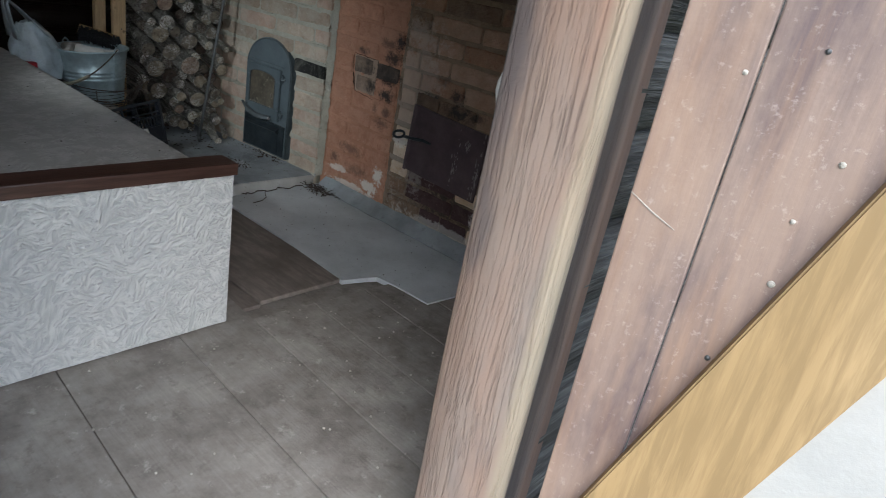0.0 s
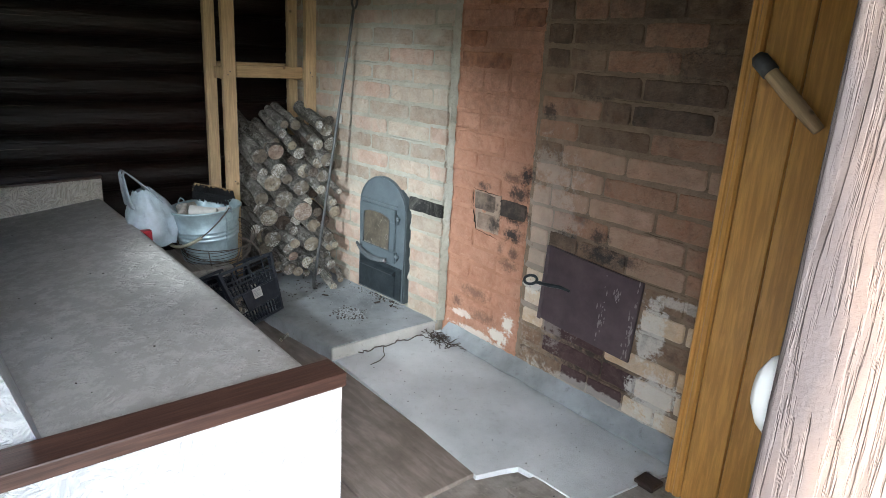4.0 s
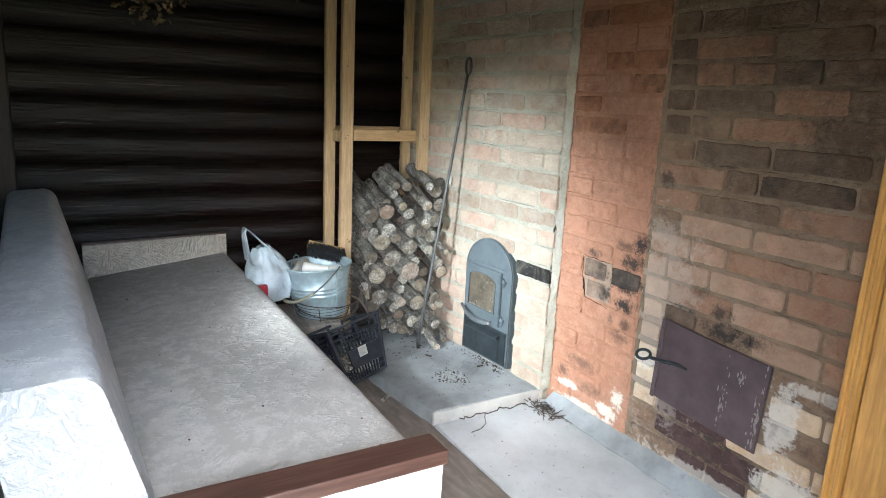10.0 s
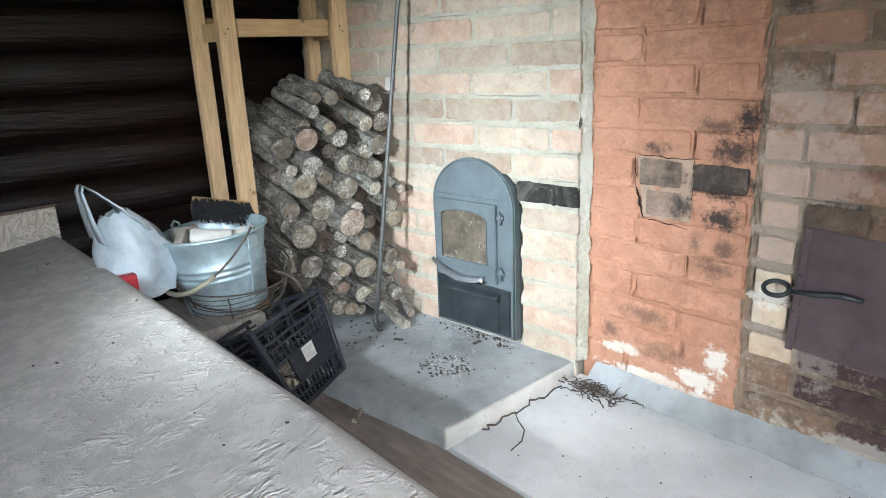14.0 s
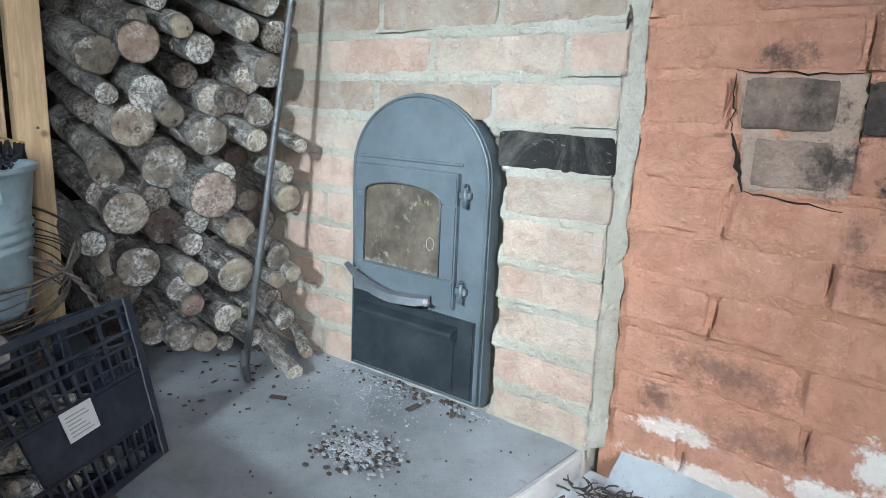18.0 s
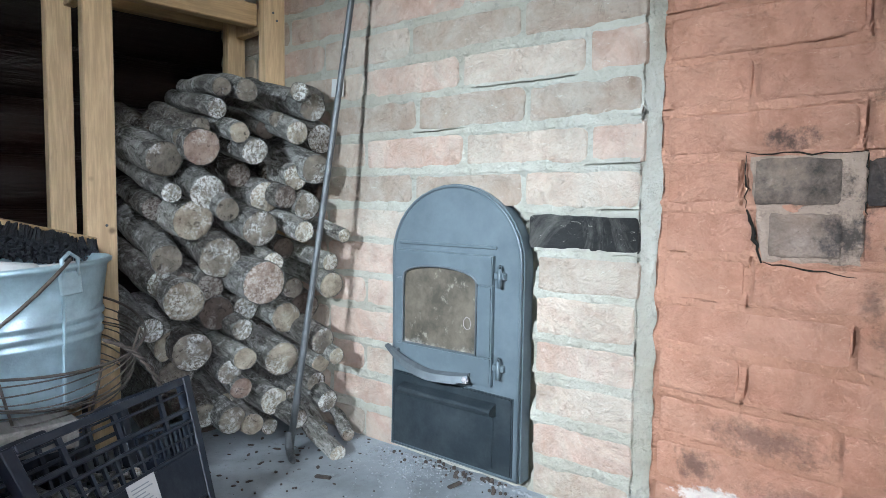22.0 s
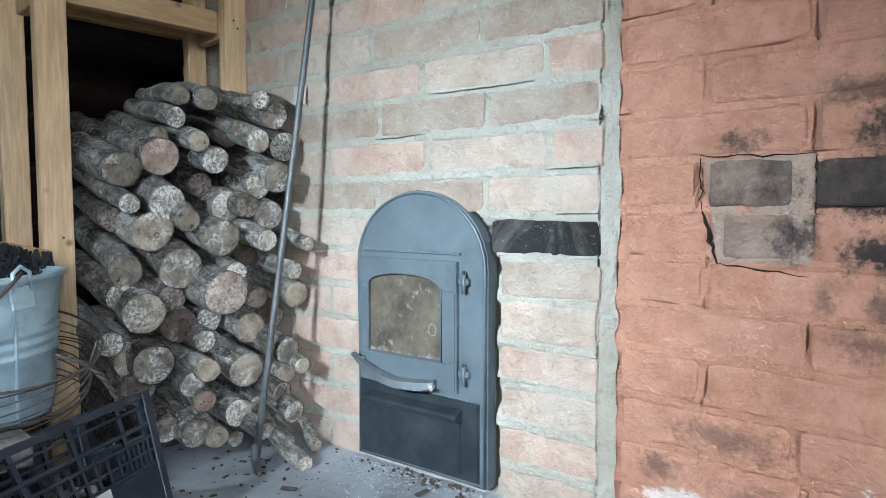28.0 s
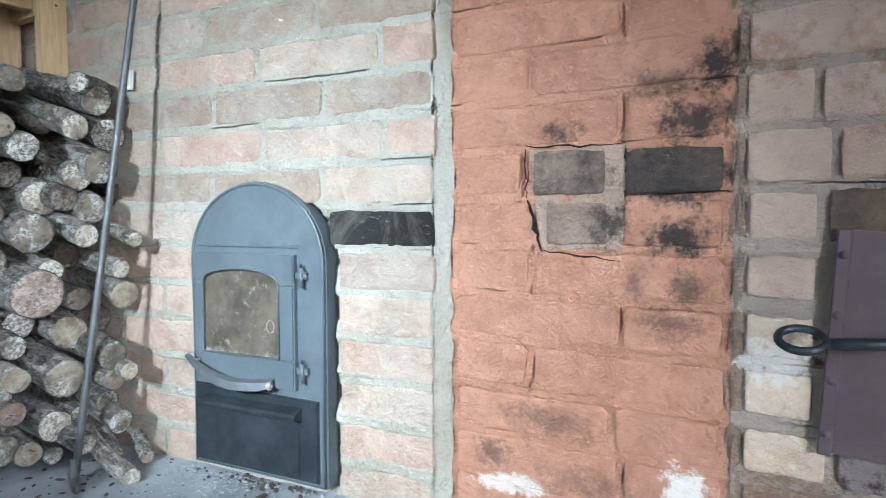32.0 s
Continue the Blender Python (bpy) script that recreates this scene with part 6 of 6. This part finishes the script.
    long_twig = [(-3.555 + 0.03 * n3(k * 0.7, 2, 1), 2.70 - 0.024 * k, 0.024 + 0.006 * math.sin(k)) for k in range(21)]
    th = empty("twig", (0, 0, 0), "long thin twig lying along the slab edge", "twig")
    part("stem", tube(long_twig, 0.0038, 6), M_TWIG, th)
    part("side_shoot", tube([(-3.55, 2.40, 0.03), (-3.50, 2.36, 0.03), (-3.44, 2.33, 0.027), (-3.40, 2.27, 0.026), (-3.39, 2.20, 0.024)], 0.0026, 6), M_TWIG, th)
    bm = bmesh.new()
    for _ in range(90):
        x, y = rng.uniform(-2.2, -1.0), rng.uniform(0.3, 2.2)
        s = rng.uniform(0.002, 0.006)
        bmesh.ops.create_icosphere(bm, subdivisions=1, radius=s, matrix=Matrix.Translation((x, y, 0.002)))
    tagged(part("crumbs", bm, M_RAG), "pale crumbs on the floor boards", "litter", kind="stuff")


litter()
tagged(part("paper_scrap", block((-0.03, -0.003, -0.03), (0.03, 0.0, 0.03), 0, 1, pose(-4.64, wall_a_y(-4.64) - 0.021, 1.27, 0, 4, 4)), M_PAPER), "small white paper scrap stuck to the bricks", "paper")


# ---- brick walls, last ----
def brick_meshes(count=12):
    """A few unit bricks with rounded, worn, uneven arrises, to be scaled."""
    made = []
    rng = random.Random(77)
    for k in range(count):
        bm = bmesh.new()
        out = []
        for sx, sz in ((-1, -1), (1, -1), (1, 1), (-1, 1)):
            run = [(0.5, 0.36), (0.493, 0.45), (0.476, 0.49), (0.43, 0.5)]
            for x, z in (run if sx * sz > 0 else run[::-1]):
                out.append((sx * x, sz * z))
            if sz == -1 and sx == -1:
                out += [(-0.3, -0.5), (-0.1, -0.5), (0.1, -0.5), (0.3, -0.5)]
            if sz == 1 and sx == 1:
                out += [(0.3, 0.5), (0.1, 0.5), (-0.1, 0.5), (-0.3, 0.5)]
        base = [(x + rng.uniform(-0.007, 0.007), z + rng.uniform(-0.035, 0.035)) for x, z in out]
        back = [bm.verts.new((x, 0.5, z)) for x, z in out]
        mid = [bm.verts.new((x, -0.30 + rng.uniform(-0.05, 0.05), z)) for x, z in base]
        edge = [bm.verts.new((x * 0.994, -0.44 + rng.uniform(-0.015, 0.015), z * 0.982)) for x, z in base]
        front = [bm.verts.new((x * 0.975, -0.488 + rng.uniform(-0.008, 0.008), z * 0.90)) for x, z in base]
        n = len(out)
        for i in range(n):
            q = (i + 1) % n
            for a, b in ((back, mid), (mid, edge), (edge, front)):
                bm.faces.new((a[i], b[i], b[q], a[q]))
        flat = [bm.verts.new((x * 0.93, -0.493, z * 0.76)) for x, z in base]
        for i in range(n):
            bm.faces.new((front[i], flat[i], flat[(i + 1) % n], front[(i + 1) % n]))
        c = bm.verts.new((0.0, -0.493, 0.0))
        for i in range(n):
            bm.faces.new((flat[i], flat[(i + 1) % n], c))
        bmesh.ops.recalc_face_normals(bm, faces=bm.faces)
        me = mesh_of("brick", bm, None, True)
        for f in me.polygons:
            f.use_smooth = len(f.vertices) > 3
        made.append(me)
    return made


SHAPES = brick_meshes()


def lay(wall, material, x0, x1, z0, z1, y_face, yaw=0.0, proud=0.0, rng=random, depth=0.06):
    me = SHAPES[rng.randrange(len(SHAPES))]
    key = me.name + material.name
    if key not in LAID:
        LAID[key] = me.copy()
        LAID[key].materials.clear()
        LAID[key].materials.append(material)
    ob = new("brick", LAID[key])
    cx = (x0 + x1) / 2
    yf = y_face(cx) if callable(y_face) else y_face
    ob.matrix_basis = pose(cx, yf + depth / 2 - proud, (z0 + z1) / 2, rng.uniform(-1, 1), rng.uniform(-0.5, 0.5), yaw + rng.uniform(-0.5, 0.5)) @ Matrix.Diagonal((x1 - x0, depth, z1 - z0, 1))
    ob.parent = wall
    return ob


LAID = {}


def strip(name, x0, x1, z0, z1, y_of, material, parent, bulge=0.012, seed=0, label="", crack=0.0):
    """A lumpy vertical run of mortar; crack: how deep it has come open along a wandering line."""
    def place(u, v):
        z = z0 + (z1 - z0) * v
        e = 0.014 * n3(z * 5, seed, u * 2) + 0.008 * n3(z * 15, seed + 7, u * 3)
        x = x0 + (x1 - x0) * u + e + 0.006 * n3(z * 22, seed + 3, u)
        lump = bulge * min(1.0, 4 * u, 4 * (1 - u)) * (1 + 0.5 * n3(z * 7, u * 2, seed)) + 0.006 * n3(z * 26, u * 4, seed) + 0.003 * n3(z * 60, u * 9, seed)
        if crack and abs(u - 0.36 - 0.14 * n3(z * 4, seed, 8)) < 0.055 and n3(z * 3, seed, 5) > -0.25:
            lump -= crack
        return (x, y_of(x) - lump, z)
    return part(name, grid_sheet(18 if crack else 8, 190, place), material, parent, label, True)


def mortar_sheet(x0, x1, nx, bottoms, y_of, material, parent, crack, seed, notch=None):
    """Mortar between the courses, with open cracks under the bricks and at some upright joints."""
    zs = [0.0]
    for zb in bottoms:
        zs += [zb - 0.014, zb - 0.007, zb - 0.0022, zb, zb + 0.0022, zb + 0.008, zb + 0.030, zb + 0.055, zb + 0.078]
    zs = sorted(z for z in zs if z < CEIL) + [CEIL]
    low = sorted(bottoms)
    bm, prev = bmesh.new(), None
    for z in zs:
        near = min(range(len(low)), key=lambda i: abs(low[i] - z))
        row = []
        for i in range(nx + 1):
            x = x0 + (x1 - x0) * i / nx
            y = y_of(x) + 0.004 * n3(x, z, seed, 11) + 0.003 * n3(x, z, seed + 5, 38)
            y += 0.006 if 0.02 < z - low[near] < 0.07 or 0.02 < low[near] - z < 0.045 else -0.0035
            if abs(z - low[near]) < 0.001:
                open_here = n3(x * 3.2, near * 1.7, seed) + 0.45 * n3(x * 13, near * 2.3, seed) - crack
                y += 0.012 * min(1.0, max(0.0, open_here * 5))
            if notch:
                y += notch(x, z)
            row.append(bm.verts.new((x, y, z + 0.006 * n3(x * 5, near, seed) + 0.003 * n3(x * 21, near, seed))))
        if prev:
            for i in range(nx):
                bm.faces.new((prev[i], prev[i + 1], row[i + 1], row[i]))
        prev = row
    return part("mortar", bm, material, parent)




def door_half(z):
    """Half the stove door's width at a height."""
    return 0.246 if z < 0.72 else 0.246 * math.sqrt(max(0.0, 1 - ((z - 0.72) / 0.222) ** 2))


def wall_pale():
    wall = tagged(new("wall_stove_pale"), "pale lime-smeared brick stove wall", "wall", kind="structure")
    part("wall_core", block((-5.355, 2.90, 0), (-3.585, 3.2, CEIL)), M_MORTAR_A, wall)
    part("wall_end", block((-3.585, 2.84, 0), (-3.575, 2.899, CEIL)), M_MORTAR_A, wall)
    rng = random.Random(31)
    yaw = math.degrees(math.atan(0.085))
    pitch = 0.1135
    first_line = 0.875 - 8 * pitch
    def gap(x, z):
        if not 0.1 < z < 0.96:
            return 0.0
        d = x - (DOOR_C + door_half(z))
        return 0.07 if -0.012 < d < 0.021 + 0.009 * n3(z * 14, 3, 1) and x > DOOR_C + 0.05 else 0.0
    lines = [first_line + pitch * k for k in range(25)]
    mortar_sheet(-5.36, -3.575, 180, lines, lambda x: wall_a_y(x) - 0.0075, M_MORTAR_A, wall, 0.2, 3, gap)
    for k, z0 in enumerate(lines):
        zc = z0 + pitch / 2
        x = -3.572
        lens = [0.335 if k % 2 == 0 or k == 7 else 0.14] + [0.405] * 6
        for n, ln in enumerate(lens):
            a, b = x - ln + rng.uniform(-0.015, 0.015), x
            x = a
            a = max(a, -5.375 + rng.uniform(0, 0.02))
            if b < -5.36:
                break
            j = 0.009
            if n == 0:
                b += rng.uniform(-0.012, 0.003)
            hw = door_half(zc)
            if zc < 0.90 and n == 0:
                a = DOOR_C + hw + 0.020 + 0.006 * n3(zc * 9, 2, 4)
            elif zc < 0.90 and b > DOOR_C - hw:
                if a > DOOR_C - hw - 0.05:
                    continue
                b = DOOR_C - hw + 0.01 + j
            pick = rng.random()
            m = M_BRICK_CHAR if k == 7 and n == 0 else M_BRICK_PINK if pick < (0.6 if zc < 0.95 else 0.35) else M_BRICK_GREY if pick > 0.8 else M_BRICK_PALE
            if k == 10 and n in (0, 1):
                m = M_BRICK_GREY
            if b - a > 0.035:
                lay(wall, m, a + j, b - (j if n else 0), z0 + 0.004, z0 + pitch - rng.uniform(0.009, 0.018), wall_a_y, yaw, 0.0115 + rng.uniform(-0.003, 0.003), rng, 0.06)
    strip("mortar_seam", -3.586, -3.544, 0.09, CEIL, lambda x: 2.866 - 1.02 * max(0.0, -3.548 - x), M_MORTAR_GREY, wall, 0.007, 4, "grey mortar run smeared down the corner")
    return wall


def wall_orange():
    wall = tagged(new("wall_stove_orange"), "orange clay-washed brick pier with soot and lime", "wall", kind="structure")
    part("wall_core", block((-3.574, WALL_Y + 0.045, 0), (-2.90, 3.2, CEIL)), M_MORTAR_B, wall)
    rng = random.Random(8)
    joints = {0: (-3.355,), 1: (-3.12,), 2: (-3.135,), 3: (-3.33,), 4: (-3.12,), 5: (-3.327,), 6: (-3.31, -3.12), 7: (-3.355, -3.12), 8: (-3.12,), 9: (-3.33,)}
    pitch, base = 0.1125, 0.105
    def cuts_of(k):
        return [-3.535, *joints.get(k, (-3.33, -3.12) if k % 4 == 1 else (-3.33,) if k % 2 else (-3.12,)), -2.905]
    def joint_gap(x, z):
        k = int((z - base) / pitch + 0.05)
        for c in cuts_of(k)[1:-1]:
            if abs(x - c + 0.012 * n3(z * 13, k, 2)) < 0.0030 and n3(z * 11, k * 3.1, c) > 0.0:
                return 0.014
        return 0.0
    mortar_sheet(-3.56, -2.90, 240, [base + pitch * (k - 0.05) + 0.005 for k in range(24)], lambda x: WALL_Y - 0.003, M_MORTAR_B, wall, 0.20, 12, joint_gap)
    smoked = {(6, 1): M_BRICK_PATCH, (7, 1): M_BRICK_SOOTED, (7, 2): M_BRICK_BURNT}
    sunk = {(6, 1): (0.012, 0.016), (7, 1): (0.022, 0.03)}
    for k in range(24):
        z0 = base + pitch * (k - 0.05)
        cuts = cuts_of(k)
        for n, (a, b) in enumerate(zip(cuts, cuts[1:])):
            m = smoked.get((k, n), M_BRICK_ORANGE_SOOT if k > 13 and rng.random() < 0.3 else M_BRICK_ORANGE)
            more = sunk.get((k, n), (0.0, 0.0))
            lay(wall, m, a + 0.005 + rng.uniform(0, 0.006) + more[0], b - 0.006 - rng.uniform(0, 0.012) - more[1], z0 + 0.006, z0 + pitch - rng.uniform(0.008, 0.02), WALL_Y, 0, (0.0150 if (k, n) in sunk else 0.0100) + rng.uniform(-0.004, 0.004), rng)
    def patch(u, v):
        x = -3.115 - (0.228 - 0.034 * (1 - v)) * (1 - u) + 0.006 * n3(v * 7, u * 3, 3)
        z = 0.768 + 0.232 * v + 0.006 * n3(u * 6, v * 2, 9)
        rim = 0.010 if min(u, 1 - u, v, 1 - v) < 0.02 else 0.0
        return (x, WALL_Y - 0.0095 + rim + 0.003 * n3(x, z, 2, 26) + 0.0015 * n3(x, z, 4, 70), z)
    part("mortar_patch", grid_sheet(50, 50, patch), M_MORTAR_PATCH, wall, "grey-brown mortar patch round two sooty bricks", True)
    def crack(a, b, seed, parts=9):
        return [(a[0] + (b[0] - a[0]) * i / parts + 0.009 * n3(i * 0.9, seed, 1), WALL_Y - 0.0085, a[1] + (b[1] - a[1]) * i / parts + 0.007 * n3(i * 1.1, seed, 6)) for i in range(parts + 1)]
    # solid black tubes put the shade inside the cracks into colour
    for seed, (a, b) in enumerate((((-3.347, 1.0), (-3.343, 0.885)), ((-3.340, 0.882), (-3.306, 0.765)), ((-3.304, 0.765), (-3.12, 0.748)), ((-3.344, 1.004), (-3.118, 0.998)), ((-3.117, 1.0), (-3.108, 0.87)))):
        part("crack", tube(crack(a, b, seed * 3.1), [(2.4 if seed == 1 else 1.0) * r for r in (0.0008, 0.0012, 0.0018, 0.0013, 0.002, 0.0022, 0.0017, 0.0012, 0.001, 0.0007)], 5), M_GAP_SHADE, wall, "open black crack round the patch")
    strip("mortar_seam", -2.908, -2.878, 0.09, CEIL, lambda x: WALL_Y + 0.001, M_MORTAR_SEAM, wall, 0.006, 14, "cracked grey mortar joint between the piers", 0.03)
    return wall


def wall_dark():
    wall = tagged(new("wall_stove_dark"), "sooty mixed brown and red brick wall", "wall", kind="structure")
    part("wall_core", block((-2.90, WALL_Y + 0.045, 0), (-1.73, 3.2, CEIL)), M_MORTAR_C, wall)
    rng = random.Random(15)
    pitch = 0.1145
    lines = [1.363 + pitch * (k - 12) for k in range(25)]
    # upright joints course by course where the bond is plain to see; the rest runs on at brick length
    joints = {21: (-2.73,), 20: (-2.71, -2.30), 19: (-2.735, -2.52, -2.20), 18: (-2.745, -2.36), 17: (-2.73, -2.53, -2.34, -2.14), 16: (-2.725, -2.33, -2.02), 15: (-2.73, -2.51, -2.13),
              14: (-2.685, -2.30), 13: (-2.505, -2.34), 12: (-2.63, -2.225), 11: (-2.715, -2.33), 10: (-2.64, -2.44, -2.05), 9: (-2.76, -2.515, -2.14), 8: (-2.73, -2.38, -1.97), 7: (-2.745, -2.555, -2.26, -1.95)}
    black = {(17, 0), (17, 3), (14, 2), (13, 2), (7, 1)}
    mortar_sheet(-2.90, -1.73, 130, lines, lambda x: WALL_Y - 0.001, M_MORTAR_C, wall, 0.22, 22)
    for k, z0 in enumerate(lines):
        zc = z0 + pitch / 2
        cuts = [-2.885, *joints.get(k, ())]
        x = cuts[-1] + ((0.17 if 0.2 < zc < 1.0 else 0.30) if len(cuts) == 1 else 0.395)
        while x < -1.85:
            cuts.append(x + rng.uniform(-0.015, 0.015))
            x += rng.choice((0.395, 0.395, 0.40, 0.20))
        cuts.append(-1.755)
        for n, (a, b) in enumerate(zip(cuts, cuts[1:])):
            if 0.40 < zc < 0.80:
                if a >= -2.76 and b <= -2.13:
                    continue
                if a < -2.745 < b:
                    b = -2.745
                elif a < -2.14 < b:
                    a = -2.14
            if b - a < 0.03:
                continue
            mid = (a + b) / 2
            if (k, n) in black:
                m = M_BRICK_BLACKENED
            elif 0.16 < zc < 0.40 and -2.68 < mid < -2.15:
                m = M_BRICK_PURPLE
            elif zc < 0.16:
                m = M_BRICK_TAN
            elif zc < 1.0 and mid < -2.70:
                m = M_BRICK_BROWN if zc < 0.34 else M_BRICK_TAN if zc < 0.72 else M_BRICK_ROSE
            elif zc < 0.8 and mid > -2.15:
                m = rng.choice((M_BRICK_TAN, M_BRICK_TAN, M_BRICK_TAN, M_BRICK_TAN, M_BRICK_BROWN))
            # sooty bricks, picked darker up here to paint in the light falling off
            elif zc > 1.40:
                m = rng.choice((M_BRICK_BROWN, M_BRICK_BROWN, M_BRICK_RED, M_BRICK_RED, M_BRICK_DARK, M_BRICK_DARK))
            else:
                m = rng.choice((M_BRICK_ROSE, M_BRICK_RED, M_BRICK_RED, M_BRICK_ROSE, M_BRICK_BROWN))
            e = 0.006 if mid < -2.70 and zc < 0.85 else 0.0
            lay(wall, m, a + 0.007 + e, b - 0.008 - e, z0 + 0.006 + e, z0 + pitch - rng.uniform(0.010, 0.020) - e, WALL_Y, 0, 0.008 + rng.uniform(-0.003, 0.004), rng)
    return wall


wall_pale()
wall_orange()
wall_dark()
